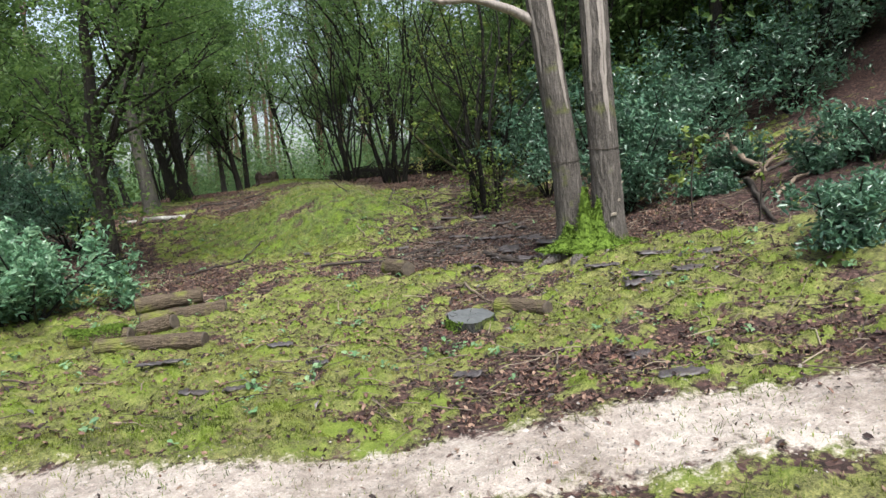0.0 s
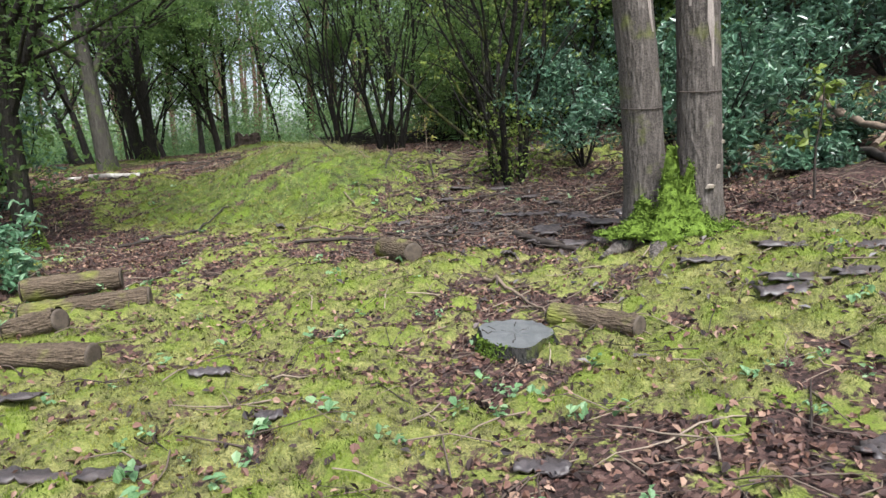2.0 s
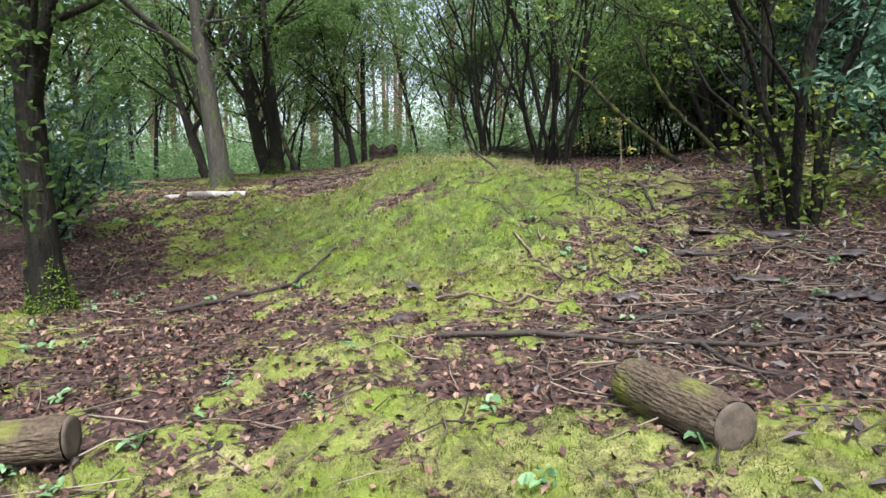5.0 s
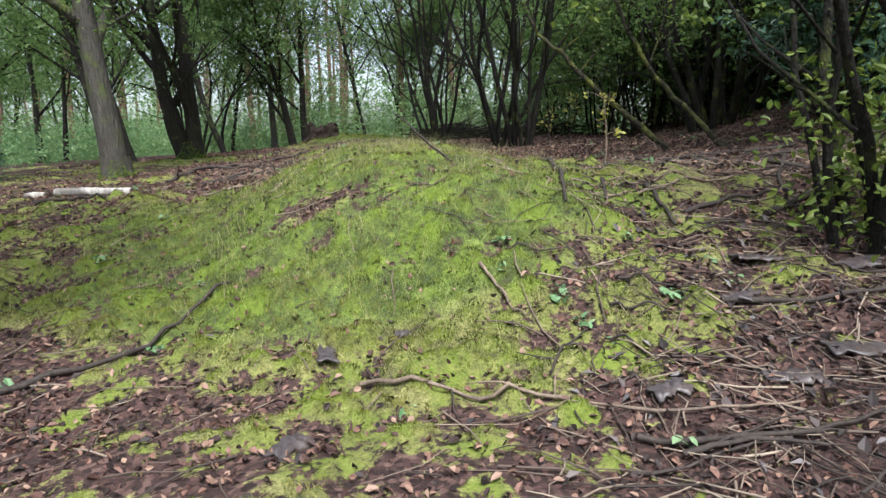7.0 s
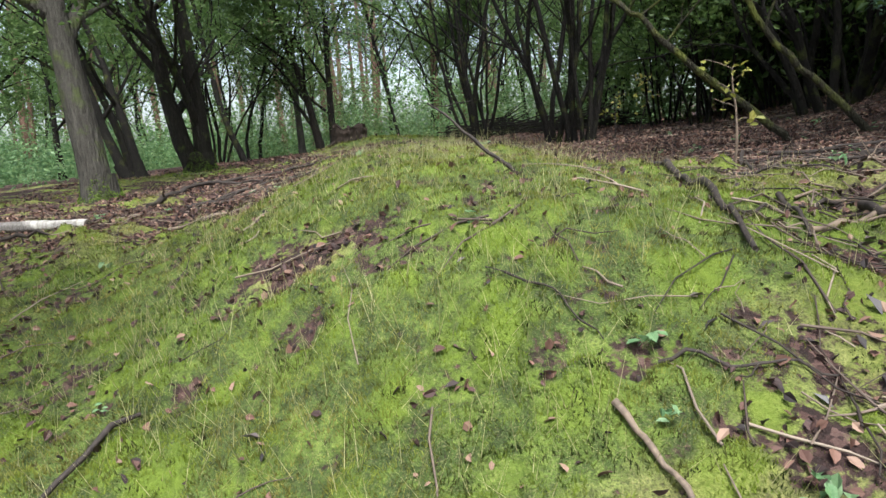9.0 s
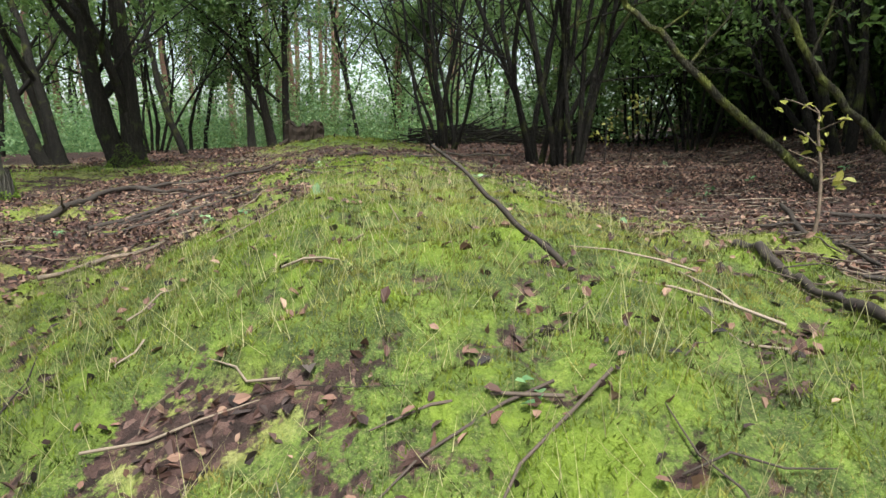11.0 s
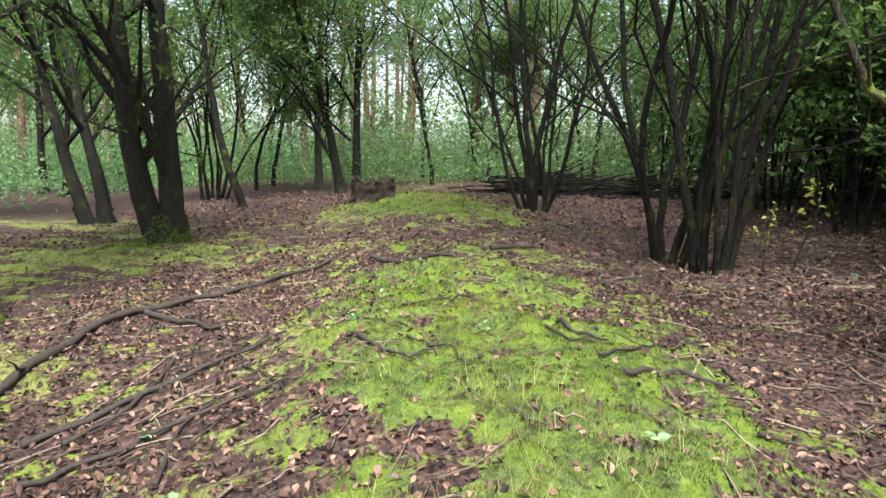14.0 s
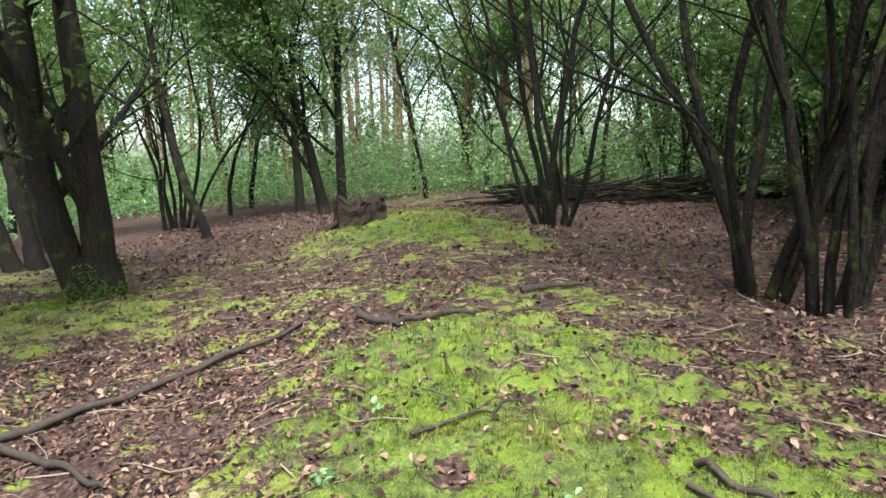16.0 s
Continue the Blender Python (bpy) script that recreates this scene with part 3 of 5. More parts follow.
def broadleaf(name, x, y, height, radius, seed, bark, leaf, label, lean=(0, 0), stems=1, per_tip=5, size=0.09, puff=0.4, first=0.35, forks=5, depth=2, spread=0.9, apart=0.16, wobble=0.09, low=None, category="tree", group="", detail=False, sink=0.15, open_angle=0.3, rise=0.05, split=True, spin=None, high=0.0, canopy=0):
    """A tree or many-stemmed coppice: stems, limbs and a crown of leaves."""
    rng = np.random.default_rng(seed)
    z = float(floor_z(x, y))
    root = thing(name, x, y, z, label, category, group)
    tips = []
    for k in range(stems):
        a = 2 * math.pi * k / stems + (rng.uniform(0, 0.8) if spin is None else spin)
        off = np.array([math.cos(a), math.sin(a), 0]) * (apart if stems > 1 else 0) * (rng.uniform(0.6, 1.3) if spin is None else 1.0)
        out = np.array([math.cos(a), math.sin(a), 0]) * (open_angle * rng.uniform(0.4, 1.3) if stems > 1 else 0)
        soup = Soup()
        h, r = height * rng.uniform(0.8, 1.1), radius * (rng.uniform(0.6, 1.15) if stems > 1 and spin is None else 1)
        way = unit(np.array([lean[0], lean[1], 1.0]) + out)
        off[2] = float(floor_z(x + off[0], y + off[1])) - z - sink
        if radius > 0.12:
            foot = np.array([off, off + way * 0.12, off + way * 0.3, off + way * 0.6])
            tube(soup, foot, np.array([1.55, 1.35, 1.12, 1.0]) * r, 12, False, rng, 0.08)
        limbs = [] if split else None
        grow(rng, soup, tips, off, way, h, r, depth, wobble, rise, 10 if radius > 0.12 else 7, forks, spread, 0.06, first, 0.32, limbs)
        stem = part("trunk" if stems == 1 else "stem", soup, bark, root)
        for limb in limbs or ():
            part("limb", limb, bark, stem)
    soup = Soup()
    crown(rng, soup, [p for p in tips if p[2] >= high], per_tip * 900, size, puff, detail)
    if canopy:
        crown(rng, soup, [p for p in tips if p[2] >= 5.6] or tips, canopy, size * 1.1, 0.6)
    if low:
        count, lo, hi, rad = low
        c = np.stack([rng.normal(0, rad, count), rng.normal(0, rad, count), rng.uniform(lo, hi, count)], 1)
        leaves(soup, rng, c, size * 1.1, 0.4, detail, 0, 0.55)
    part("crown", soup, leaf, root, smooth_shade=False)
    return root


def shrub(name, x, y, width, height, seed, leaf, label, count=2500, size=0.10, detail=True, stems=7, category="shrub", group=""):
    """A leafy evergreen bush: thin stems and leaves in whorled clumps with gaps."""
    rng = np.random.default_rng(seed)
    z = float(floor_z(x, y))
    root = thing(name, x, y, z, label, category, group)
    wood, tips = Soup(), []
    for k in range(stems):
        a = rng.uniform(0, 2 * math.pi)
        way = unit((math.cos(a) * width / height * 0.7, math.sin(a) * width / height * 0.7, rng.uniform(0.5, 1.1)))
        grow(rng, wood, tips, (0, 0, -0.1), way, height * rng.uniform(0.6, 1.0), 0.022, 2, 0.16, 0.04, 5, 4, 1.0, 0.0, 0.2)
    part("stem", wood, M_BARK_DARK, root)
    tips = np.array(tips)
    tips = tips[tips[:, 2] > 0.02]
    pick = tips[rng.integers(0, len(tips), count // 9)]
    c = np.repeat(pick, 9, axis=0) + rng.normal(size=(len(pick) * 9, 3)) * size * 0.8
    c[:, 2] = np.maximum(c[:, 2], 0.03)
    soup = Soup()
    leaves(soup, rng, c, size, 0.5, detail, 0, 0.42)
    part("foliage", soup, leaf, root, smooth_shade=False)
    return root


OAK = "slender dark-barked oak with green leaves in a woodland"
# the standing trees along the west side
def mossy_foot(root, radius, high, seed):
    """Small tufts of moss round the foot of a trunk, thinning upwards and out over the ground."""
    rng = np.random.default_rng(seed)
    m = int(9000 * radius)
    a = rng.uniform(0, 2 * math.pi, m)
    up = high * rng.uniform(0, 1, m) ** 2.0 * (0.65 + 0.35 * np.sin(3 * a + seed))
    out = radius * (1.02 + 0.45 * np.exp(-up / 0.10) + 0.9 * (up < 0.04) * rng.uniform(0, 1, m) ** 2) + rng.normal(size=m) * 0.008
    soup = Soup()
    leaves(soup, rng, np.stack([out * np.cos(a), out * np.sin(a), up + 0.005], 1), 0.035, 0.3, False, 0, 0.4)
    part("moss", soup, M_MOSS, root, "bright green moss on the foot")


mossy_foot(broadleaf("oak_tree", -6.15, 11.2, 7.0, 0.165, 11, M_BARK_OAK, M_LEAF_OAK, "leafy oak with a mossy foot beside the hollow", first=0.18, forks=9, per_tip=11, size=0.085, puff=0.4, low=(900, 0.8, 3.4, 0.38), lean=(-0.06, 0.0), detail=True, wobble=0.04), 0.17, 0.55, 41)
mossy_foot(broadleaf("oak_tree", -9.3, 19.2, 8.0, 0.255, 12, M_BARK_GREY, M_LEAF_OAK, "thick grey-barked tree with moss on its trunk", first=0.30, forks=7, per_tip=7, size=0.11, lean=(-0.03, 0), wobble=0.03, canopy=9000), 0.26, 0.45, 42)
mossy_foot(broadleaf("twin_oak", -10.25, 23.45, 7.0, 0.215, 13, M_BARK_OAK, M_LEAF_OAK, "twin-stemmed oak with a mossy green foot", stems=2, apart=0.115, spin=0.25, first=0.16, forks=8, per_tip=4, size=0.11, lean=(-0.12, 0), open_angle=0.085, wobble=0.045), 0.31, 0.55, 43)
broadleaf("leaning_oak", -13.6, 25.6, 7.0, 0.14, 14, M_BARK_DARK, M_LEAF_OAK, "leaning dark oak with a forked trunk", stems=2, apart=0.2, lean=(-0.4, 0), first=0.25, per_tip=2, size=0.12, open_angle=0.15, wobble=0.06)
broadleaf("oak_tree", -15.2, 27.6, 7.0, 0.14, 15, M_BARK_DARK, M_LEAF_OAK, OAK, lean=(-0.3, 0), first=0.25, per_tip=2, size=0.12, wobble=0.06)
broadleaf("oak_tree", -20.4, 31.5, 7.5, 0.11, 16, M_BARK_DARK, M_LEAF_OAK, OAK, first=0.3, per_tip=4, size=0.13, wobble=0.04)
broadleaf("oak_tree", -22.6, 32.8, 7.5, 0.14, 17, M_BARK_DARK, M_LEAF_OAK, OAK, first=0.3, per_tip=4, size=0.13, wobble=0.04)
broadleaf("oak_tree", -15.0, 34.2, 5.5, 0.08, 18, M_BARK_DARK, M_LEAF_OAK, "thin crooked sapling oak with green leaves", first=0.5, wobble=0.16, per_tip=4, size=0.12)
broadleaf("birch_tree", -12.8, 34.6, 9.0, 0.15, 19, M_BARK_GREY, M_LEAF_LIGHT, "pale-barked birch with light green leaves", first=0.4, per_tip=4, size=0.12, lean=(-0.08, 0), wobble=0.04, canopy=8000)
broadleaf("oak_tree", -11.5, 33.4, 7.5, 0.17, 20, M_BARK_OAK, M_LEAF_OAK, "oak with a mossy green foot and low limbs", first=0.2, forks=8, per_tip=5, size=0.12, lean=(-0.10, 0), wobble=0.05, canopy=8000)
broadleaf("oak_tree", -11.8, 35.4, 7.5, 0.16, 21, M_BARK_DARK, M_LEAF_OAK, "dark oak with a side limb over the ridge", first=0.2, forks=8, per_tip=6, size=0.12, lean=(0.06, 0), wobble=0.06, canopy=8000)
broadleaf("oak_tree", -8.2, 41.5, 7.5, 0.11, 22, M_BARK_DARK, M_LEAF_OAK, "thin crooked sapling oak with green leaves", first=0.25, wobble=0.15, per_tip=4, size=0.13, canopy=8000)
broadleaf("oak_tree", -10.8, 13.6, 7.5, 0.14, 27, M_BARK_DARK, M_LEAF_OAK, OAK, first=0.22, forks=7, per_tip=10, size=0.12, wobble=0.05)
broadleaf("oak_tree", -13.2, 16.2, 7.5, 0.14, 28, M_BARK_DARK, M_LEAF_OAK, OAK, first=0.25, forks=6, per_tip=6, size=0.12, wobble=0.05, lean=(-0.1, 0), canopy=6000)
broadleaf("oak_tree", -15.0, 19.8, 8.0, 0.13, 29, M_BARK_DARK, M_LEAF_OAK, OAK, first=0.25, forks=6, per_tip=6, size=0.13, wobble=0.05, lean=(0.05, 0))
broadleaf("oak_tree", -8.6, 10.4, 7.0, 0.12, 30, M_BARK_DARK, M_LEAF_OAK, OAK, first=0.22, forks=7, per_tip=10, size=0.11, wobble=0.05)
# trees on the eastern slope
broadleaf("oak_tree", 6.3, 15.0, 8.0, 0.17, 24, M_BARK_DARK, M_LEAF_OAK, "dark-trunked tree standing on the slope", first=0.35, forks=6, per_tip=5, size=0.12, wobble=0.03)
broadleaf("oak_tree", 8.9, 15.2, 8.0, 0.16, 25, M_BARK_DARK, M_LEAF_OAK, "dark-trunked tree standing on the slope", first=0.35, forks=6, per_tip=5, size=0.12, wobble=0.03)
broadleaf("oak_tree", 10.6, 15.0, 8.0, 0.2, 26, M_BARK_DARK, M_LEAF_OAK, "dark-trunked tree standing on the slope", first=0.35, forks=6, per_tip=5, size=0.12, wobble=0.03)
# coppiced stools
STOOL = "many-stemmed dark coppice stool on brown leaf litter"
COPPICE = "coppice stools"
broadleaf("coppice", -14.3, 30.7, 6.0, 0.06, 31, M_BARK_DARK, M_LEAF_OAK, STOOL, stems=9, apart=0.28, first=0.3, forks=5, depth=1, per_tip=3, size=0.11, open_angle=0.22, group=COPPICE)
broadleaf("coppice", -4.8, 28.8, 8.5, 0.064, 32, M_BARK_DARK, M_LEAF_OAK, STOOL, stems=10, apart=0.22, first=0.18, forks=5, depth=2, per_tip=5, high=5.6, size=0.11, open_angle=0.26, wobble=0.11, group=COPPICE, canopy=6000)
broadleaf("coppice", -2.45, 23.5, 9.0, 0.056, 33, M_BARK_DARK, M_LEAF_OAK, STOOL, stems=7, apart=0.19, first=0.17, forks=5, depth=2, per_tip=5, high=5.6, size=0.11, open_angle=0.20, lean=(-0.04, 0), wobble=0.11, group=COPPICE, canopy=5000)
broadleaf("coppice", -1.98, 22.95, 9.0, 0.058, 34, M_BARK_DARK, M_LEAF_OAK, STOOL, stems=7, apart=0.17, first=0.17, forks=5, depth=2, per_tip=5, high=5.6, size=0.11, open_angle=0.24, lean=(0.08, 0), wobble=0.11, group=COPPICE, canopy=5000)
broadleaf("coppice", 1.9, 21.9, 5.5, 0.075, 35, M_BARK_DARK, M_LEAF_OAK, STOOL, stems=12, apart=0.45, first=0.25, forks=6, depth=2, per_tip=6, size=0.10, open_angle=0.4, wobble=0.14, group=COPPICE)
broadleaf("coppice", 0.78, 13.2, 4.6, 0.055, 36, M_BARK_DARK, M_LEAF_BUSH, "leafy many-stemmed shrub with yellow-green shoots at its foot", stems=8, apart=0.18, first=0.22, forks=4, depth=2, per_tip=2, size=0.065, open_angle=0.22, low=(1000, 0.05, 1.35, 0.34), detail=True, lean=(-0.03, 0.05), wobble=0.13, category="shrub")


# ---- leaning trunks ----
def leaning_trunk(x, y, points, radius, seed, label):
    rng = np.random.default_rng(seed)
    z = float(floor_z(x, y))
    root = thing("leaning_tree", x, y, z, label, "tree")
    soup, tips = Soup(), []
    p = np.array([(0, 0, -0.2)] + points, float)
    t = np.linspace(0, len(p) - 1, 22)
    fine = np.stack([np.interp(t, np.arange(len(p)), p[:, k]) for k in range(3)], 1)
    for _ in range(2):
        fine[1:-1] = (fine[:-2] + 2 * fine[1:-1] + fine[2:]) / 4
    fine[1:-1] += rng.normal(size=(20, 3)) * 0.02
    rad = radius * np.linspace(1.15, 0.45, 22)
    tube(soup, fine, rad, 9, False, rng, 0.05)
    for k in (9, 12, 15, 18, 21):
        grow(rng, soup, tips, fine[k], unit((rng.normal(), rng.normal(), 0.9)), 1.6, rad[k] * 0.5, 1, 0.15, 0.08, 5, 3)
    part("trunk", soup, M_BARK_LEAN, root)
    soup = Soup()
    crown(rng, soup, tips, 1800, 0.09, 0.35)
    part("crown", soup, M_LEAF_OAK, root, smooth_shade=False)


leaning_trunk(0.72, 19.5, [(-0.3, 0, 0.24), (-1.07, 0, 0.85), (-1.65, 0, 1.42), (-1.86, 0, 1.75), (-2.25, 0.1, 2.0), (-2.6, 0.1, 2.7), (-2.7, 0.2, 4.2)], 0.048, 41, "smooth greenish trunk leaning far over the litter")
leaning_trunk(1.4, 19.0, [(-0.5, 0, 0.45), (-0.98, 0, 0.92), (-1.42, 0, 1.5), (-1.68, 0, 2.1), (-1.95, 0, 2.9), (-2.1, 0, 4.4)], 0.042, 42, "slender greenish trunk leaning over the litter")

# ---- young trees ----
def sapling(x, y, height, seed, leaf, label, count=34, size=0.09, bark=None):
    rng = np.random.default_rng(seed)
    z = float(floor_z(x, y))
    root = thing("sapling", x, y, z, label, "sapling")
    soup, tips = Soup(), []
    pts = wander(rng, (0, 0, -0.05), (0.05, 0, 1), height, 8, 0.06, 0.05)
    tube(soup, pts, np.linspace(0.014, 0.006, 9), 6, True)
    for k in (4, 5, 6, 7, 8, 8):
        a = rng.uniform(0, 6.28)
        q = wander(rng, pts[k], (math.cos(a), math.sin(a), 0.35), height * 0.28, 4, 0.12, 0.0)
        tube(soup, q, np.linspace(0.005, 0.003, 5), 4, False)
        tips.extend(q[1:])
    part("stem", soup, bark or M_STICK_PALE, root)
    soup = Soup()
    tips = np.array(tips)
    c = tips[rng.integers(0, len(tips), count)] + rng.normal(size=(count, 3)) * 0.045
    leaves(soup, rng, c, size, 0.6, True, 0, 0.6)
    part("foliage", soup, leaf, root, smooth_shade=False)


sapling(-0.74, 16.4, 0.86, 51, M_LEAF_YELLOW, "thin pale sapling with a few yellow-green leaves", 30, 0.065)
sapling(3.45, 8.9, 1.15, 52, M_LEAF_BUSH, "young sapling with bright green leaves", 90, 0.10, M_STICK)
sapling(4.05, 8.2, 1.0, 53, M_LEAF_BUSH, "young sapling with few leaves", 30, 0.08, M_STICK)
sapling(-1.35, 23.0, 0.8, 54, M_LEAF_YELLOW, "small shoot with yellow leaves beside a coppice stool", 26, 0.07, M_STICK)
sapling(-0.9, 23.4, 1.1, 55, M_LEAF_YELLOW, "small shoot with yellow leaves beside a coppice stool", 36, 0.08, M_STICK)

# ---- evergreen bushes ----
EVER = "dense bluish-green evergreen bush"
shrub("evergreen_bush", -5.55, 8.1, 1.5, 1.55, 61, M_LEAF_LAUREL_LIT, EVER + " beside the logs", 7600, 0.10, True, 12)
shrub("evergreen_bush", -7.1, 9.3, 1.5, 1.7, 62, M_LEAF_LAUREL_LIT, EVER + " at the wood's edge", 6000, 0.10, True, 10)
shrub("evergreen_bush", -8.3, 13.4, 1.8, 2.4, 63, M_LEAF_LAUREL, EVER + " under the trees", 4000, 0.10, False, 10)
shrub("evergreen_bush", -10.8, 15.5, 2.0, 2.4, 64, M_LEAF_LAUREL, EVER + " under the trees", 4000, 0.11, False, 10)
shrub("evergreen_bush", -12.5, 18.5, 2.0, 2.0, 65, M_LEAF_LAUREL, EVER + " under the trees", 3500, 0.11, False, 10)
shrub("evergreen_bush", 3.1, 11.2, 1.5, 2.5, 66, M_LEAF_LAUREL, EVER + " behind the dead tree", 4200, 0.11, True, 12)
shrub("evergreen_bush", 4.5, 12.6, 1.8, 2.7, 67, M_LEAF_LAUREL, EVER + " on the slope", 4200, 0.11, True, 12)
shrub("evergreen_bush", 7.2, 13.6, 2.2, 3.0, 68, M_LEAF_LAUREL, EVER + " on the slope", 4200, 0.12, False, 12)
shrub("evergreen_bush", 4.1, 6.6, 1.0, 0.95, 69, M_LEAF_LAUREL, "low bluish-green evergreen bush on the bank", 2600, 0.085, True, 9)
shrub("evergreen_bush", 5.9, 8.8, 1.3, 1.3, 70, M_LEAF_LAUREL, "low bluish-green evergreen bush on the bank", 2600, 0.09, True, 9)
shrub("evergreen_bush", 2.1, 13.6, 1.0, 2.2, 71, M_LEAF_LAUREL, EVER + " behind the dead tree", 2600, 0.10, False, 9)
for bx, by, bw, bh, bs in ((5.9, 14.8, 1.8, 2.8, 75), (9.6, 15.6, 2.0, 3.0, 76), (3.4, 15.6, 1.4, 2.8, 78)):
    shrub("evergreen_bush", bx, by, bw, bh, bs, M_LEAF_LAUREL, EVER + " on the slope", 3000, 0.11, False, 10)
for bx, by, bw, bh, bs in ((5.3, 9.4, 0.9, 0.8, 173), (5.1, 11.2, 1.0, 0.9, 174), (4.2, 10.3, 0.8, 0.6, 176)):
    shrub("evergreen_bush", bx, by, bw, bh, bs, M_LEAF_LAUREL, "low bluish-green evergreen bush on the bank", 1500, 0.085, True, 7)
shrub("evergreen_bush", 2.6, 18.4, 1.2, 2.8, 72, M_LEAF_LAUREL, "dark evergreen bush in the thicket", 3000, 0.10, False, 9)


# ---- the twin dead tree ----
def dead_tree():
    rng = np.random.default_rng(71)
    x, y = 1.97, 8.8
    z = float(floor_z(x, y))
    root = thing("dead_tree", x, y, z, "twin-trunked dead tree with peeling bark and a mossy foot", "tree")
    for k, (ox, oy, r, lx) in enumerate(((-0.19, 0.05, 0.195, -0.075), (0.26, -0.02, 0.205, 0.0))):
        soup = Soup()
        h = np.array([-0.2, 0.0, 0.15, 0.4, 0.9, 1.6, 2.4, 3.4, 4.6, 6.0])
        pts = np.stack([ox + lx * h + 0.03 * np.sin(h * 1.3 + k), oy + 0.02 * np.cos(h), h], 1)
        rad = r * np.array([1.5, 1.35, 1.2, 1.08, 1.0, 0.97, 0.94, 0.9, 0.84, 0.75])
        t = np.linspace(0, 9, 40)
        pts = np.stack([np.interp(t, np.arange(10), pts[:, c]) for c in range(3)], 1)
        rad = np.interp(t, np.arange(10), rad)
        tube(soup, pts, rad, 22, True, rng, 0.025)
        trunk = part("trunk", soup, M_BARK_DEAD, root)
        # strips of bare wood where the bark has come off
        soup = Soup()
        for a0, z0, z1, wide in ((-1.3, 1.55, 4.6, 0.32), (-2.2, 2.1, 5.0, 0.28)) if k else ((-0.9, 1.9, 4.4, 0.30), (-2.4, 2.4, 4.9, 0.22)):
            hh = np.linspace(z0, z1, 16)
            v = []
            for q in hh:
                cx, cy = np.interp(q, pts[:, 2], pts[:, 0]), np.interp(q, pts[:, 2], pts[:, 1])
                rr = np.interp(q, pts[:, 2], rad) * 1.035
                wd = wide * (0.5 + 0.5 * rng.uniform()) * math.sin(math.pi * min(1, max(0.08, (q - z0) / (z1 - z0) * 0.9 + 0.08)))
                for s in (-1, -0.33, 0.33, 1):
                    a = a0 + s * wd + 0.06 * math.sin(q * 5)
                    v.append((cx + rr * math.cos(a), cy + rr * math.sin(a), q))
            q4 = [(i * 4 + j, i * 4 + j + 1, (i + 1) * 4 + j + 1, (i + 1) * 4 + j) for i in range(15) for j in range(3)]
            soup.add(v, q4)
        part("bare_wood", soup, M_BARE_WOOD, trunk, "pale strips of bare wood")
        # a dark wire round the trunk
        soup = Soup()
        zz = 1.35 if k else 1.22
        a = np.linspace(0, 2 * math.pi, 25)
        cx, cy, rr = np.interp(zz, pts[:, 2], pts[:, 0]), np.interp(zz, pts[:, 2], pts[:, 1]), np.interp(zz, pts[:, 2], rad) * 1.05
        tube(soup, np.stack([cx + rr * np.cos(a), cy + rr * np.sin(a), zz + 0.03 * np.sin(a)], 1), np.full(25, 0.006), 5, False)
        part("wire", soup, M_WIRE, trunk, "rusty wire round the trunk")
    # roots and moss at the foot
    soup = Soup()
    for a in (-2.6, -2.0, -1.3, -0.6, 0.1, 1.2, 2.4):
        q = np.array([(0.25 * math.cos(a), 0.18 * math.sin(a), 0.06), (0.42 * math.cos(a), 0.36 * math.sin(a), -0.06), (0.7 * math.cos(a), 0.6 * math.sin(a), -0.13), (0.9 * math.cos(a), 0.8 * math.sin(a), -0.2)])
        tube(soup, q, (0.16, 0.11, 0.07, 0.03), 8, True, rng, 0.08)
    part("root", soup, M_BARK_DEAD, root)
    soup = Soup()
    hh, aa = np.meshgrid(np.linspace(-0.12, 1, 26), np.linspace(-3.0, -0.2, 30), indexing="ij")
    top = 0.74 * np.exp(-((aa + 1.85) / 0.22) ** 4) + 0.55 * np.exp(-((aa + 1.42) / 0.16) ** 4) + 0.22 * np.exp(-((aa + 2.5) / 0.25) ** 4) + 0.12 + 0.04 * np.sin(aa * 11.0)
    zz = hh * top + 0.02
    rr = 0.40 + 0.34 * (1 - np.clip(hh, 0, 1)) ** 2.2 + 0.025 * rng.normal(size=hh.shape)
    v = np.stack([0.04 + rr * np.cos(aa) * 1.02, rr * np.sin(aa) * 0.72, zz], -1).reshape(-1, 3)
    i, j = np.meshgrid(np.arange(25), np.arange(29), indexing="ij")
    soup.add(v, np.stack([i * 30 + j, i * 30 + j + 1, (i + 1) * 30 + j + 1, (i + 1) * 30 + j], -1).reshape(-1, 4))
    pick = v[rng.integers(0, len(v), 5200)] + rng.normal(size=(5200, 3)) * 0.018
    leaves(soup, rng, pick, 0.04, 0.4, False, 0, 0.35)
    part("moss", soup, M_MOSS, root, "bright green moss on the foot")
    # bracket fungi on the side
    for k in range(6):
        soup = Soup()
        zz = 0.50 + 0.11 * k + 0.05 * rng.normal()
        a = -0.35 + 0.35 * rng.normal()
        cx, cy = 0.25 + 0.215 * math.cos(a), -0.02 + 0.215 * math.sin(a)
        ang = np.linspace(0, 2 * math.pi, 11)[:-1]
        rads = rng.uniform(0.02, 0.045) * (1 + 0.2 * rng.normal(size=10))
        top = np.stack([cx + rads * np.cos(ang), cy + rads * np.sin(ang), np.full(10, zz)], 1)
        bot = top * np.array([1, 1, 1]) - np.array([0.015, 0, 0.03])
        q4 = [(i, (i + 1) % 10, 10 + (i + 1) % 10, 10 + i) for i in range(10)]
        soup.add(np.vstack([top, bot]), q4)
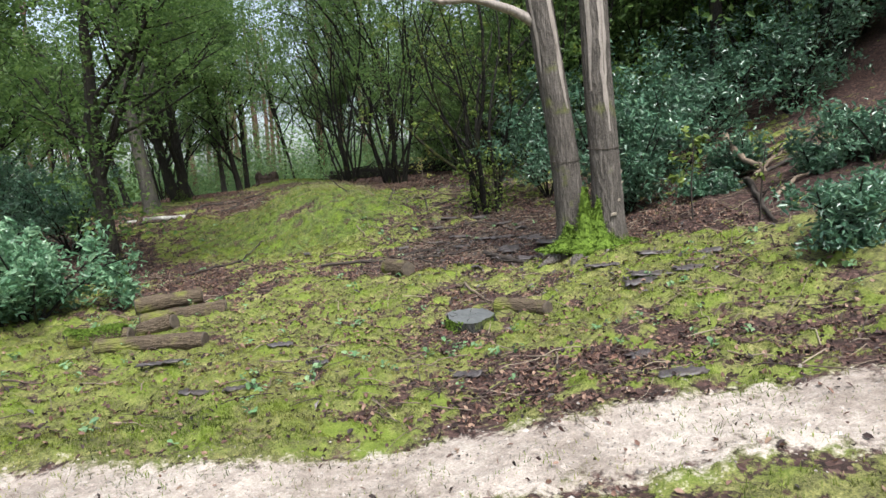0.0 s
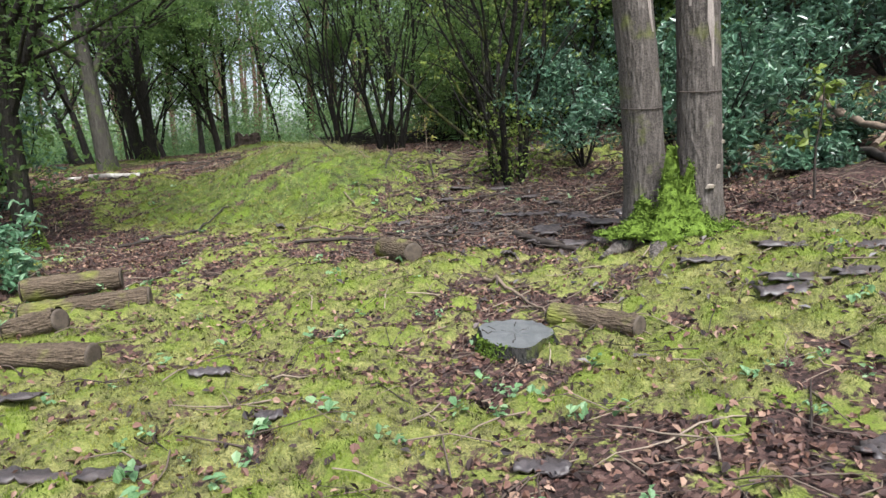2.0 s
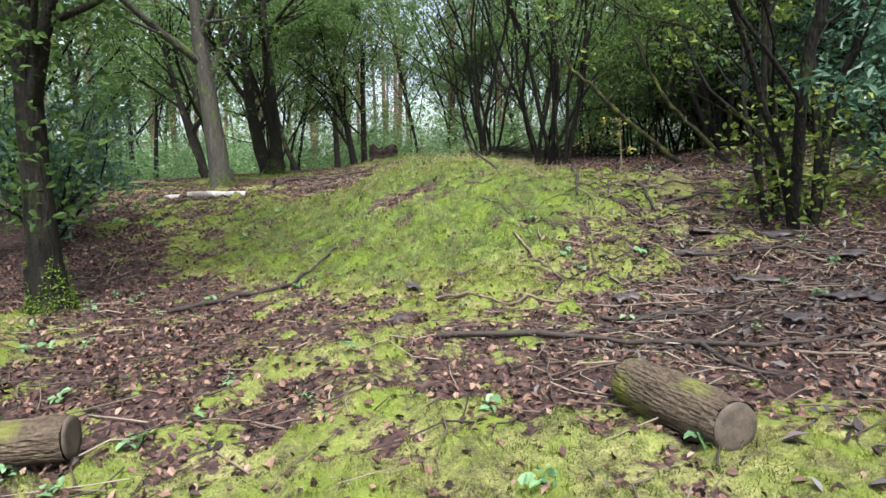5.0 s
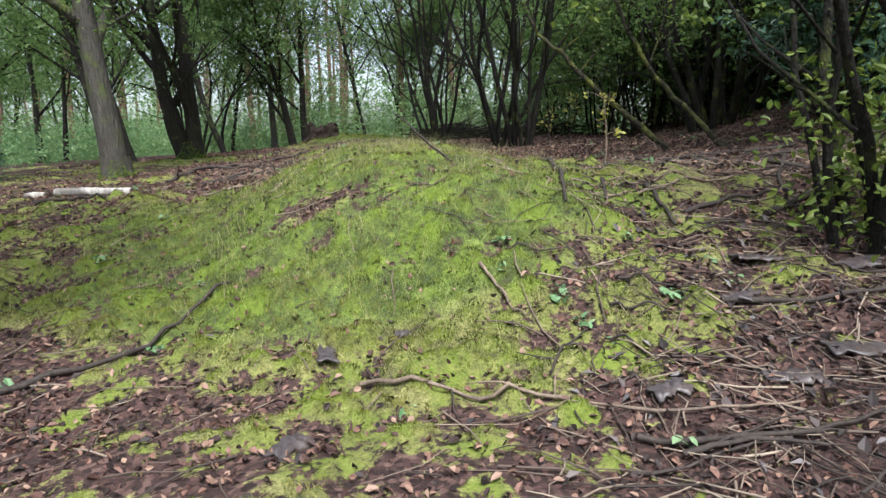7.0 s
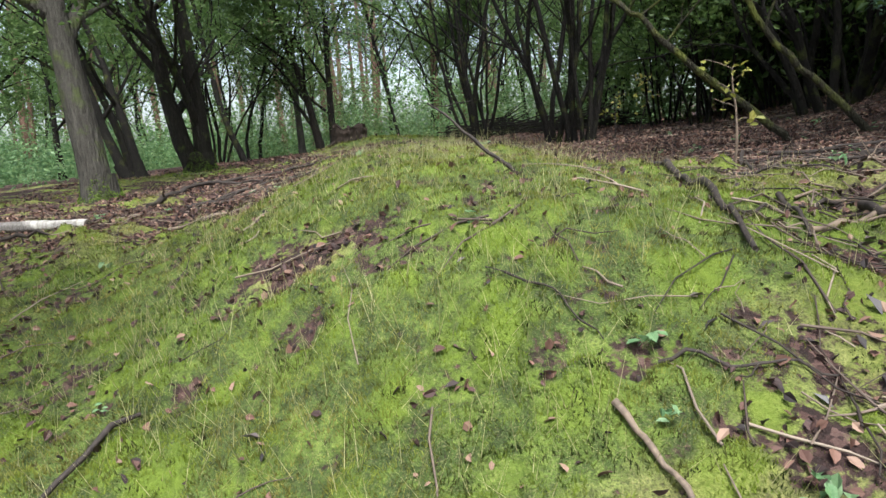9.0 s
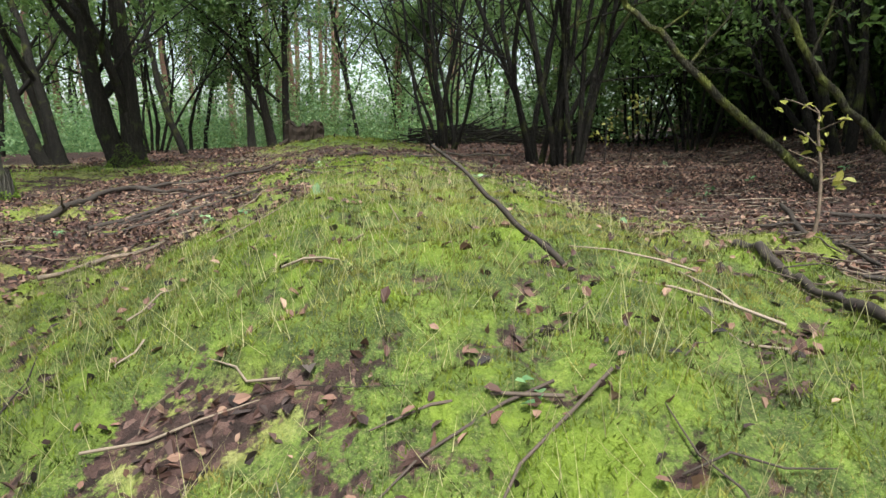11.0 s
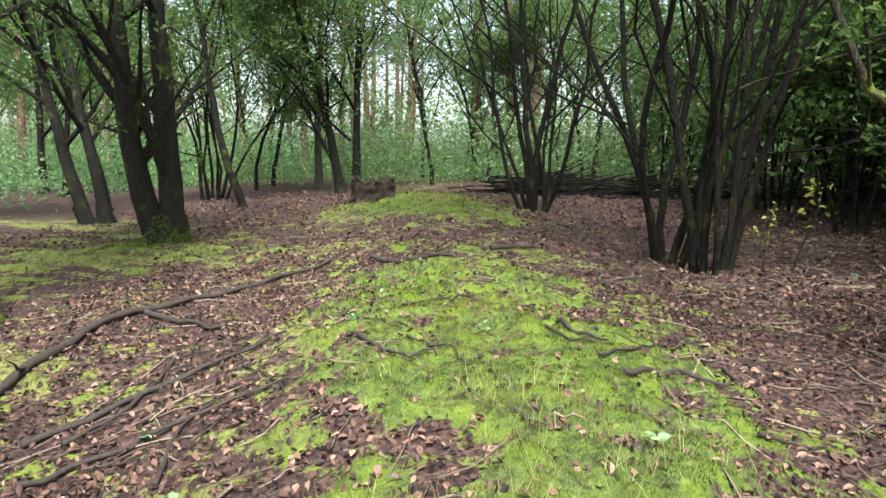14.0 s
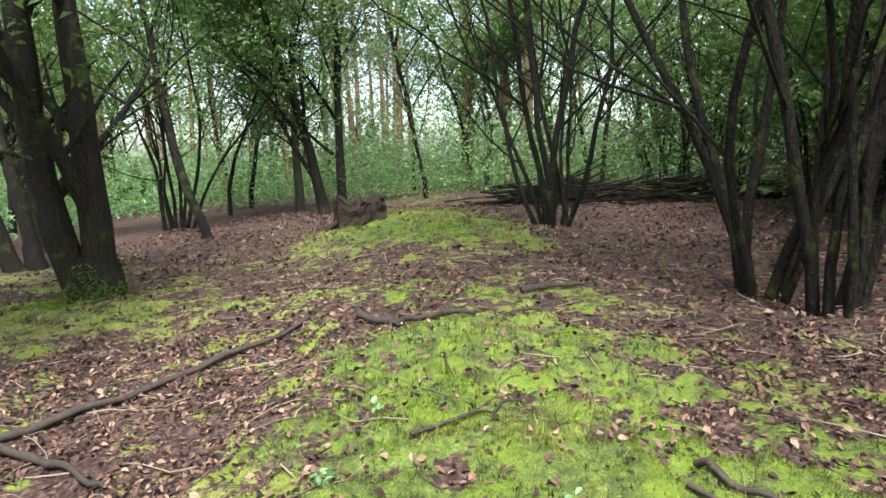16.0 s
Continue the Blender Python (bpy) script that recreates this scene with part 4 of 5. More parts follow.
        soup.add(np.vstack([top, [(cx, cy, zz + 0.012)]]), [(10, i, (i + 1) % 10, (i + 1) % 10) for i in range(10)])
        part("fungus", soup, M_FUNGUS, root, "pale bracket fungus")
    # a bare limb up high
    soup = Soup()
    q = wander(rng, (-0.50, 0.0, 3.05), (-1, -0.1, 0.62), 1.6, 8, 0.12, 0.0)
    tube(soup, q, np.linspace(0.07, 0.03, 9), 8, True, rng, 0.06)
    part("limb", soup, M_BARE_WOOD, root)


dead_tree()


# ---- logs and stumps ----
def log(name, x0, y0, x1, y1, radius, seed, label, lift=0.0, sink=0.03, rise=0.0, bark=None, cut=None, bend=0.02, group=""):
    """A sawn log lying from one end to the other."""
    rng = np.random.default_rng(seed)
    mx, my = (x0 + x1) / 2, (y0 + y1) / 2
    z = float(floor_z(mx, my))
    root = thing(name, mx, my, z, label, "log", group)
    n = 16
    t = np.linspace(0, 1, n)
    z0 = float(floor_z(x0, y0)) - z + radius - sink + lift
    z1 = float(floor_z(x1, y1)) - z + radius - sink + lift + rise
    way = unit((x1 - x0, y1 - y0, 0))
    side = np.array([-way[1], way[0], 0])
    pts = np.stack([x0 - mx + (x1 - x0) * t, y0 - my + (y1 - y0) * t, z0 + (z1 - z0) * t], 1) + side * (bend * np.sin(math.pi * t))[:, None]
    rad = radius * (1 + 0.05 * np.sin(5 * t + seed)) * np.interp(t, [0, 0.01, 0.99, 1], [0.96, 1, 1, 0.96])
    soup = Soup()
    turn = Vector(pts[-1] - pts[0]).to_track_quat("Z", "Y").to_matrix()
    tube(soup, pts @ np.array(turn), rad * (1 + 0.04 * rng.normal(size=n)), 26, False, rng, 0.045)
    part("bark", soup, bark or M_BARK_LOG, root).matrix_basis = turn.to_4x4()
    for k, s in ((0, -1), (n - 1, 1)):
        soup = Soup()
        d = unit(pts[-1] - pts[0]) * s
        e1 = unit(np.cross(d, (0, 0, 1)))
        e2 = np.cross(d, e1)
        a = np.linspace(0, 2 * math.pi, 25)[:-1]
        rows = []
        for f, o in ((0.985, 0.0), (0.95, 0.012), (0.7, 0.012), (0.4, 0.013), (0.05, 0.011)):
            rows.append(pts[k] + d * o + (np.cos(a)[:, None] * e1 + np.sin(a)[:, None] * e2) * rad[k] * f)
        v = np.vstack(rows)
        q = [(r * 24 + i, r * 24 + (i + 1) % 24, (r + 1) * 24 + (i + 1) % 24, (r + 1) * 24 + i) for r in range(4) for i in range(24)]
        soup.add(v, q)
        soup.add(rows[-1], [(0, i, i + 1, i + 1) for i in range(1, 23)])
        part("cut_end", soup, cut or M_CUT, root, "sawn end with growth rings")
    return root


log("log", -0.98, 9.62, -0.60, 9.0, 0.12, 81, "short sawn log with mossy bark on the moss", bend=0.0)
log("log", 0.58, 7.27, 1.09, 6.74, 0.088, 82, "rough-barked log lying beside the stump")
log("log", -4.28, 8.30, -3.50, 8.62, 0.105, 83, "grey weathered log on the pile", lift=0.06, group="log pile")
log("log", -3.95, 7.78, -2.97, 8.10, 0.112, 84, "rough-barked log on the pile", lift=-0.02, group="log pile")
log("log", -3.9, 6.70, -2.66, 6.62, 0.092, 85, "pale smooth log lying in front of the pile", sink=0.05, group="log pile")
log("log", -3.75, 7.35, -3.30, 7.30, 0.10, 86, "short sawn log in the pile", group="log pile", bend=0.0)
MOSSY_LOG = log("log", -4.45, 7.1, -3.75, 7.12, 0.10, 87, "short mossy log in the pile", group="log pile", bend=0.0)
rngm = np.random.default_rng(94)
tufts = Soup()
turn_a, along_a = rngm.normal(1.5, 0.7, 2600), rngm.uniform(-0.40, 0.30, 2600)
leaves(tufts, rngm, np.stack([along_a, 0.12 * np.cos(turn_a), 0.06 + 0.125 * np.sin(turn_a) + 0.02 * np.sin(9 * along_a)], 1), 0.035, 0.3, False, 0, 0.4)
part("moss", tufts, M_MOSS, MOSSY_LOG, "yellow-green moss over the log")
log("birch_log", -8.05, 16.15, -6.95, 16.2, 0.06, 88, "white-barked birch log on the moss", bark=M_BIRCH)
log("birch_log", -8.6, 16.25, -8.25, 16.22, 0.05, 89, "short white birch log on the moss", bark=M_BIRCH)


def sawn_stump():
    rng = np.random.default_rng(91)
    x, y = 0.24, 6.78
    z = float(ground_z(x, y)) - 0.03
    root = thing("tree_stump", x, y, z, "low sawn stump with a grey wet top and mossy sides", "stump")
    root.scale = (0.87, 0.87, 1.0)
    n = 40
    a = np.linspace(0, 2 * math.pi, n + 1)[:-1]
    lob = 1 + 0.07 * np.sin(3 * a + 0.5) + 0.05 * np.sin(5 * a + 2) + 0.015 * rng.normal(size=n)
    soup = Soup()
    rows = []
    for h, r in ((-0.16, 0.43), (-0.05, 0.38), (0.0, 0.34), (0.05, 0.315), (0.10, 0.30), (0.145, 0.295), (0.155, 0.285)):
        l2 = 1 + (lob - 1) * (1 + 2.2 * max(0, 0.12 - h) / 0.12)
        rows.append(np.stack([r * l2 * np.cos(a), r * l2 * np.sin(a), np.full(n, h) + 0.03 * (r * l2 * np.sin(a)) / 0.3], 1))
    q = [(r * n + i, r * n + (i + 1) % n, (r + 1) * n + (i + 1) % n, (r + 1) * n + i) for r in range(6) for i in range(n)]
    soup.add(np.vstack(rows), q)
    part("bark", soup, M_STUMP_SIDE, root)
    soup = Soup()
    rows = [np.stack([r * lob * np.cos(a), r * lob * np.sin(a), 0.157 + 0.10 * r * lob * np.sin(a) + 0.003 * rng.normal(size=n)], 1) for r in (0.286, 0.2, 0.12, 0.05, 0.004)]
    soup.add(np.vstack(rows), [(r * n + i, r * n + (i + 1) % n, (r + 1) * n + (i + 1) % n, (r + 1) * n + i) for r in range(4) for i in range(n)])
    part("cut_top", soup, M_CUT_GREY, root, "grey sawn top")
    for a0, r0, r1 in ((2.6, 0.03, 0.25), (2.95, 0.10, 0.27), (0.5, 0.02, 0.14), (-1.7, 0.02, 0.20), (1.4, 0.05, 0.22)):
        soup = Soup()
        rr = np.linspace(r0, r1, 7)
        aa = a0 + 0.10 * rng.normal(size=7)
        tube(soup, np.stack([rr * np.cos(aa), rr * np.sin(aa), 0.156 + 0.10 * rr * np.sin(aa)], 1), np.linspace(0.0015, 0.006, 7), 5, True)
        part("crack", soup, M_ROT, root, "dark drying crack")
    soup = Soup()
    c = []
    for a0, wide, lo, hi, m in ((-2.5, 0.35, 0.04, 0.16, 260), (0.1, 0.35, 0.0, 0.15, 300), (1.6, 0.8, 0.0, 0.14, 200), (-1.4, 0.9, -0.02, 0.05, 300)):
        aa, hh = rng.normal(a0, wide, m), rng.uniform(lo, hi, m)
        rr = 0.30 + 0.06 * np.clip(0.1 - hh, 0, 1) * 10 * 0.5
        c.append(np.stack([rr * np.cos(aa), rr * np.sin(aa), hh], 1))
    leaves(soup, rng, np.vstack(c), 0.035, 0.3, False, 0, 0.45)
    part("moss", soup, M_MOSS, root, "green moss on the sides")


sawn_stump()


def rotten_stump(x, y):
    rng = np.random.default_rng(93)
    z = float(floor_z(x, y))
    root = thing("rotten_stump", x, y, z, "dark rotten stump with a jagged broken top", "stump")
    n, rows = 36, []
    a = np.linspace(0, 2 * math.pi, n + 1)[:-1]
    jag = 0.09 * rng.uniform(-1, 1, n) + 0.05 * np.sin(2 * a)
    lob = 1 + 0.10 * np.sin(3 * a) + 0.05 * rng.normal(size=n)
    for f in (-0.2, 0.0, 0.2, 0.45, 0.7, 0.9, 1.0):
        h = f * (0.46 + jag) if f > 0 else f
        r = 0.46 * (1 + 0.3 * max(0, 0.3 - f)) * lob * (1 + 0.05 * rng.normal(size=n))
        rows.append(np.stack([r * np.cos(a), r * np.sin(a) * 0.8, h * np.ones(n)], 1))
    for f, d in ((0.8, 0.04), (0.5, 0.16), (0.2, 0.22), (0.02, 0.22)):
        rows.append(np.stack([0.36 * f * lob * np.cos(a), 0.29 * f * lob * np.sin(a), 0.46 + jag * f - d], 1))
    soup = Soup()
    soup.add(np.vstack(rows), [(r * n + i, r * n + (i + 1) % n, (r + 1) * n + (i + 1) % n, (r + 1) * n + i) for r in range(len(rows) - 1) for i in range(n)])
    part("wood", soup, M_ROT, root, smooth_shade=False)
    for k in range(7):
        soup = Soup()
        a0 = rng.uniform(0, 6.28)
        q = np.array([(0.3 * math.cos(a0), 0.24 * math.sin(a0), 0.12), (0.45 * math.cos(a0), 0.4 * math.sin(a0), 0.05), (0.7 * math.cos(a0 + 0.2), 0.6 * math.sin(a0 + 0.2), -0.06)])
        tube(soup, q, (0.07, 0.05, 0.02), 6, True, rng, 0.1)
        part("root", soup, M_ROT, root)


rotten_stump(-8.3, 27.75)


# ---- fallen branches ----
def branch(points, radius, seed, label, material=None, lift=0.02, twigs=0, name="fallen_branch", tip_lift=0.0, group=""):
    """A crooked branch lying along points on the floor; tip_lift raises its far end."""
    rng = np.random.default_rng(seed)
    p = np.array(points, float)
    x0, y0 = p.mean(0)
    z = float(floor_z(x0, y0))
    root = thing(name, x0, y0, z, label, "branch", group)
    n = max(8, 5 * len(p))
    t = np.linspace(0, len(p) - 1, n)
    xy = np.stack([np.interp(t, np.arange(len(p)), p[:, k]) for k in range(2)], 1)
    xy[1:-1] += rng.normal(size=(n - 2, 2)) * radius * 0.5
    for _ in range(2):
        xy[1:-1] = (xy[:-2] + 2 * xy[1:-1] + xy[2:]) / 4
    zz = floor_z(xy[:, 0], xy[:, 1]) - z + radius * 0.6 + lift + tip_lift * np.linspace(0, 1, n) + rng.normal(size=n) * radius * 0.12
    pts = np.column_stack([xy - (x0, y0), zz])
    rad = radius * np.linspace(1.1, 0.5, n) * (1 + 0.1 * rng.normal(size=n))
    soup = Soup()
    tube(soup, pts, rad, 8, True, rng, 0.08)
    for k in range(twigs):
        i = rng.integers(1, n - 1)
        a = rng.uniform(0, 6.28)
        q = wander(rng, pts[i], (math.cos(a), math.sin(a), 0.12), rng.uniform(0.2, 0.6), 5, 0.2, -0.02)
        shoot = Soup()
        tube(shoot, q, np.linspace(rad[i] * 0.5, 0.003, 6), 5, False)
        part("twig", shoot, material or M_STICK, root)
    part("stem", soup, material or M_STICK, root)
    return root


FB = "dead fallen branch lying on the leaf litter"
branch([(-2.5, 11.63), (-1.9, 11.5), (-1.46, 11.47), (-0.88, 11.3), (-0.33, 11.36)], 0.0125, 101, "long pale crooked branch on the leaf litter", M_STICK_PALE, twigs=3)
branch([(-1.1, 11.15), (-0.5, 11.05), (0.2, 11.35)], 0.016, 102, "dark thick branch on the leaf litter")
branch([(-2.40, 14.58), (-2.66, 14.6), (-2.93, 14.64)], 0.012, 103, "dark bare branch propped on the mossy ridge", tip_lift=0.36, twigs=1)
branch([(-7.39, 17.75), (-7.88, 19.51), (-7.05, 21.26), (-6.59, 21.99)], 0.036, 104, "long dark branch curving over the litter", twigs=3)
branch([(-7.57, 19.67), (-7.0, 19.6), (-6.51, 19.33)], 0.03, 105, FB)
branch([(-6.11, 22.0), (-5.5, 21.8), (-4.98, 21.67)], 0.035, 106, "dark branch across the foot of the ridge", twigs=2)
branch([(-4.76, 23.02), (-4.15, 23.38)], 0.035, 107, "dark branch across the foot of the ridge")
branch([(-1.93, 12.67), (-1.75, 12.4), (-1.61, 12.24)], 0.011, 108, "thin pale stick on the moss", M_STICK_PALE)
branch([(-1.34, 14.59), (-1.32, 13.44)], 0.022, 109, "dark stick on the mossy slope")
branch([(-1.46, 15.56), (-1.35, 15.1), (-1.29, 14.74)], 0.026, 110, "dark stick in the grass")
branch([(-0.6, 14.3), (-0.5, 13.4)], 0.022, 111, "dark stick on the mossy slope")
branch([(5.2, 12.0), (4.9, 10.6), (4.6, 9.2)], 0.06, 112, "pale broken branch propped on the bank", M_STICK_PALE, tip_lift=-0.3, lift=0.55, twigs=3)
branch([(4.9, 10.5), (4.4, 9.0), (4.1, 7.9)], 0.05, 113, "grey broken branch on the bank", twigs=3)
branch([(6.5, 11.5), (5.6, 10.4), (5.0, 10.2)], 0.05, 114, "dark broken branch on the bank", twigs=4)
branch([(0.1, 8.3), (0.35, 7.9), (0.55, 7.3)], 0.018, 115, "pale short stick beside the log", M_STICK_PALE)
branch([(0.55, 9.9), (0.9, 9.1), (1.2, 8.8)], 0.045, 116, "grey dead branch on the bark litter", twigs=2)
branch([(-6.2, 17.0), (-5.6, 17.7), (-5.2, 18.1)], 0.017, 117, FB)
branch([(-5.6, 15.6), (-5.0, 16.4), (-4.9, 17.0)], 0.015, 118, FB, M_STICK_PALE)
branch([(-8.0, 15.7), (-7.0, 15.75)], 0.025, 119, "dark stick beside the birch log")
branch([(-4.9, 11.2), (-4.2, 12.1), (-3.9, 12.9)], 0.022, 120, FB)
branch([(-2.2, 10.4), (-1.2, 10.6), (-0.2, 10.3), (0.5, 10.5)], 0.02, 121, FB)
branch([(0.9, 15.8), (1.6, 15.0), (2.4, 14.7)], 0.026, 122, FB, twigs=5)
branch([(0.4, 16.9), (1.4, 16.2), (2.6, 16.4)], 0.028, 123, FB, twigs=6)
branch([(0.2, 13.6), (1.3, 14.6), (2.6, 15.5)], 0.024, 124, FB, twigs=6)
branch([(-0.2, 17.8), (1.0, 17.5), (2.2, 17.7)], 0.024, 125, FB, twigs=4)
branch([(-5.0, 18.7), (-4.6, 18.4), (-4.3, 18.5)], 0.014, 126, "thin stick on the moss")
branch([(-3.6, 19.6), (-3.2, 19.3)], 0.018, 127, "thin dark stick on the moss")
branch([(-3.1, 18.5), (-2.7, 18.9), (-2.4, 18.9)], 0.018, 128, "thin dark stick on the moss")
branch([(-6.6, 17.4), (-6.0, 18.6), (-5.8, 19.2)], 0.022, 129, FB)
for pts, thick in (([(-1.77, 12.87), (-1.45, 12.85), (-1.18, 12.87)], 0.010), ([(-1.03, 12.51), (-0.8, 12.55), (-0.57, 12.53)], 0.013), ([(-1.47, 11.65), (-1.38, 11.98), (-1.22, 12.19)], 0.012), ([(-1.15, 12.07), (-0.91, 11.91), (-0.89, 11.74)], 0.010),
                   ([(-0.96, 14.41), (-0.98, 13.85)], 0.022), ([(-0.38, 13.7), (0.16, 13.97), (0.68, 14.49)], 0.024), ([(1.4, 16.68), (0.62, 14.62), (0.55, 14.07)], 0.03), ([(-1.1, 12.31), (-0.9, 12.33), (-0.75, 12.28)], 0.012), ([(1.13, 17.31), (1.91, 17.3), (1.41, 15.83)], 0.03),
                   ([(-2.33, 13.22), (-2.1, 13.12), (-1.95, 12.96)], 0.008), ([(-0.22, 18.4), (-0.71, 16.39), (-0.85, 15.36)], 0.028), ([(-0.53, 10.47), (-0.42, 10.04), (-0.1, 9.92)], 0.022), ([(-3.26, 18.84), (-2.9, 19.4), (-2.51, 19.85)], 0.016), ([(-4.64, 18.88), (-4.21, 18.53), (-4.03, 18.23)], 0.012),
                   ([(-3.67, 19.35), (-3.3, 19.09)], 0.015), ([(-2.41, 19.17), (-2.24, 18.89)], 0.02), ([(-2.4, 18.13), (-1.95, 18.34)], 0.015), ([(-5.76, 18.47), (-5.21, 18.04)], 0.012), ([(-4.92, 19.61), (-4.6, 19.95), (-4.37, 20.32)], 0.014), ([(-6.33, 17.43), (-6.2, 17.84), (-6.52, 18.72)], 0.022), ([(-5.34, 17.01), (-5.63, 17.59), (-5.6, 17.95)], 0.018)):
    branch(pts, thick * 0.72, int(1000 + 100 * abs(pts[0][0])), "thin dark stick lying among moss and leaves", twigs=1, group="branch litter")
rngb = np.random.default_rng(77)
for k in range(16):
    bx, by = rngb.uniform(4.2, 7.5), rngb.uniform(8.5, 14.5)
    ba, bl = rngb.uniform(-0.9, 0.9), rngb.uniform(0.7, 2.0)
    branch([(bx, by), (bx + bl * 0.5 * math.cos(ba), by + bl * 0.5 * math.sin(ba) + 0.08), (bx + bl * math.cos(ba), by + bl * math.sin(ba))], rngb.uniform(0.015, 0.035), 240 + k, "dead broken branch on the bank", [M_STICK, M_STICK_PALE][k % 2], twigs=3, lift=rngb.uniform(0.02, 0.15), group="branch litter")
for k in range(60):
    bx, by = rngb.uniform(-1.4, 2.8), rngb.uniform(10.2, 17.5)
    ba, bl = rngb.uniform(-0.7, 0.9), rngb.uniform(0.5, 1.5)
    branch([(bx, by), (bx + bl * 0.5 * math.cos(ba), by + bl * 0.5 * math.sin(ba) + 0.06), (bx + bl * math.cos(ba), by + bl * math.sin(ba))], rngb.uniform(0.006, 0.017), 1200 + k, FB, [M_STICK, M_STICK, M_STICK_PALE][k % 3], twigs=int(rngb.integers(0, 4)), group="branch litter")


# ---- bark slabs ----
def bark_slab(x, y, length, width, turn, seed, tilt=(0, 0), lift=0.02):
    """A curled slab of fallen bark with thickness and ragged edges."""
    rng = np.random.default_rng(seed)
    z = float(floor_z(x, y))
    ob = Soup()
    n, m = 12, 7
    u, w = np.meshgrid(np.linspace(-0.5, 0.5, n), np.linspace(-0.5, 0.5, m), indexing="ij")
    rag = 1 + 0.18 * rng.normal(size=(n, 1))
    px, py = u * length * (1 + 0.12 * rng.normal(size=(1, m))), w * width * rag
    pz = lift + 0.5 * width * 0.22 * (1 - (2 * w) ** 2) + 0.008 * rng.normal(size=u.shape) + u * length * tilt[0] + w * width * tilt[1]
    top = np.stack([px, py, pz], -1).reshape(-1, 3)
    bot = top - np.array([0, 0, 0.014])
    i, j = np.meshgrid(np.arange(n - 1), np.arange(m - 1), indexing="ij")
    q = np.stack([i * m + j, (i + 1) * m + j, (i + 1) * m + j + 1, i * m + j + 1], -1).reshape(-1, 4)
    k = n * m
    rim = [i * m for i in range(n)] + [(n - 1) * m + j for j in range(1, m)] + [i * m + m - 1 for i in range(n - 2, -1, -1)] + [j for j in range(m - 2, 0, -1)]
    sides = [(rim[a], rim[(a + 1) % len(rim)], rim[(a + 1) % len(rim)] + k, rim[a] + k) for a in range(len(rim))]
    ob.add(np.vstack([top, bot]), np.vstack([q, q[:, ::-1] + k, np.array(sides)[:, ::-1]]))
    o = part("bark_slab", ob, M_SLAB)
    o.matrix_basis = pose(x, y, z, 0, 0, turn)
    return tagged(o, "dark wet curled slab of fallen bark", "bark", "fallen bark")


SLABS = ((1.05, 10.1, 0.55, 0.30, 10), (1.62, 9.95, 0.55, 0.28, 25), (1.35, 10.7, 0.4, 0.22, -20), (1.3, 11.9, 0.45, 0.25, 80), (2.35, 7.05, 0.55, 0.20, 8), (2.15, 6.9, 0.35, 0.2, -12),
         (2.75, 7.0, 0.4, 0.16, 15), (0.8, 9.5, 0.35, 0.2, 50), (1.15, 9.0, 0.3, 0.15, -35), (1.9, 7.7, 0.4, 0.12, 5), (2.6, 7.8, 0.45, 0.14, -4), (3.1, 7.5, 0.35, 0.14, 12),
         (-2.65, 10.95, 0.22, 0.12, 70), (-1.15, 5.75, 0.22, 0.11, 10), (-1.75, 5.15, 0.28, 0.12, -5), (-1.75, 6.35, 0.24, 0.12, 20), (1.6, 5.0, 0.25, 0.12, 30), (0.2, 5.1, 0.22, 0.1, -20), (0.15, 11.9, 0.4, 0.2, 10), (0.6, 11.3, 0.35, 0.22, 40),
         (0.95, 11.2, 0.4, 0.2, -30), (1.5, 9.3, 0.35, 0.16, 10), (0.2, 10.8, 0.3, 0.15, 15), (2.1, 10.7, 0.5, 0.25, 20), (2.5, 10.2, 0.4, 0.2, -40), (1.0, 12.4, 0.45, 0.22, 60), (-0.3, 11.6, 0.28, 0.15, 0), (0.4, 9.0, 0.25, 0.12, 80), (1.7, 4.3, 0.3, 0.12, 0), (2.3, 2.7, 0.35, 0.2, 15))
SLABS += ((-0.06, 13.0, 0.3, 0.2, 10), (-0.3, 12.45, 0.22, 0.16, 60), (-0.9, 11.5, 0.2, 0.13, 30), (-2.37, 12.14, 0.09, 0.07, 20), (-2.8, 11.95, 0.22, 0.13, 110), (-2.9, 6.05, 0.4, 0.09, 5), (-2.15, 5.2, 0.3, 0.13, 0), (0.55, 12.9, 0.35, 0.2, 30), (0.9, 9.9, 0.45, 0.22, 100), (1.25, 9.4, 0.5, 0.2, 15), (1.5, 10.4, 0.5, 0.25, 140))
for k, (sx, sy, sl, sw, st) in enumerate(SLABS):
    bark_slab(sx, sy, sl, sw, st + 180 * (k % 2), 300 + k, (0.1 * math.sin(k), 0.12 * math.cos(k * 2)))


# ---- the wood behind ----
def pine(x, y, height, radius, seed, lean=(0, 0)):
    rng = np.random.default_rng(seed)
    z = float(floor_z(x, y))
    root = thing("pine_tree", x, y, z, "tall pine with a bare reddish-brown trunk", "tree", "pines of the far wood")
    soup, tips = Soup(), []
    pts = wander(rng, (0, 0, -0.3), (lean[0], lean[1], 1), height, 12, 0.02, 0.01)
    tube(soup, pts, radius * np.linspace(1.15, 0.45, 13), 9, False, rng, 0.05)
    for k in range(16):
        i = rng.integers(6, 13)
        a = rng.uniform(0, 6.28)
        q = wander(rng, pts[i], (math.cos(a), math.sin(a), 0.25), rng.uniform(1.2, 2.8), 5, 0.1, 0.02)
        tube(soup, q, np.linspace(0.05, 0.015, 6), 4, False)
        tips.extend(q[2:])
    part("trunk", soup, M_BARK_PINE, root)
    soup = Soup()
    crown(rng, soup, tips, 1700, 0.26, 0.6, False, 0.22)
    part("crown", soup, M_NEEDLE, root, smooth_shade=False)
    return root


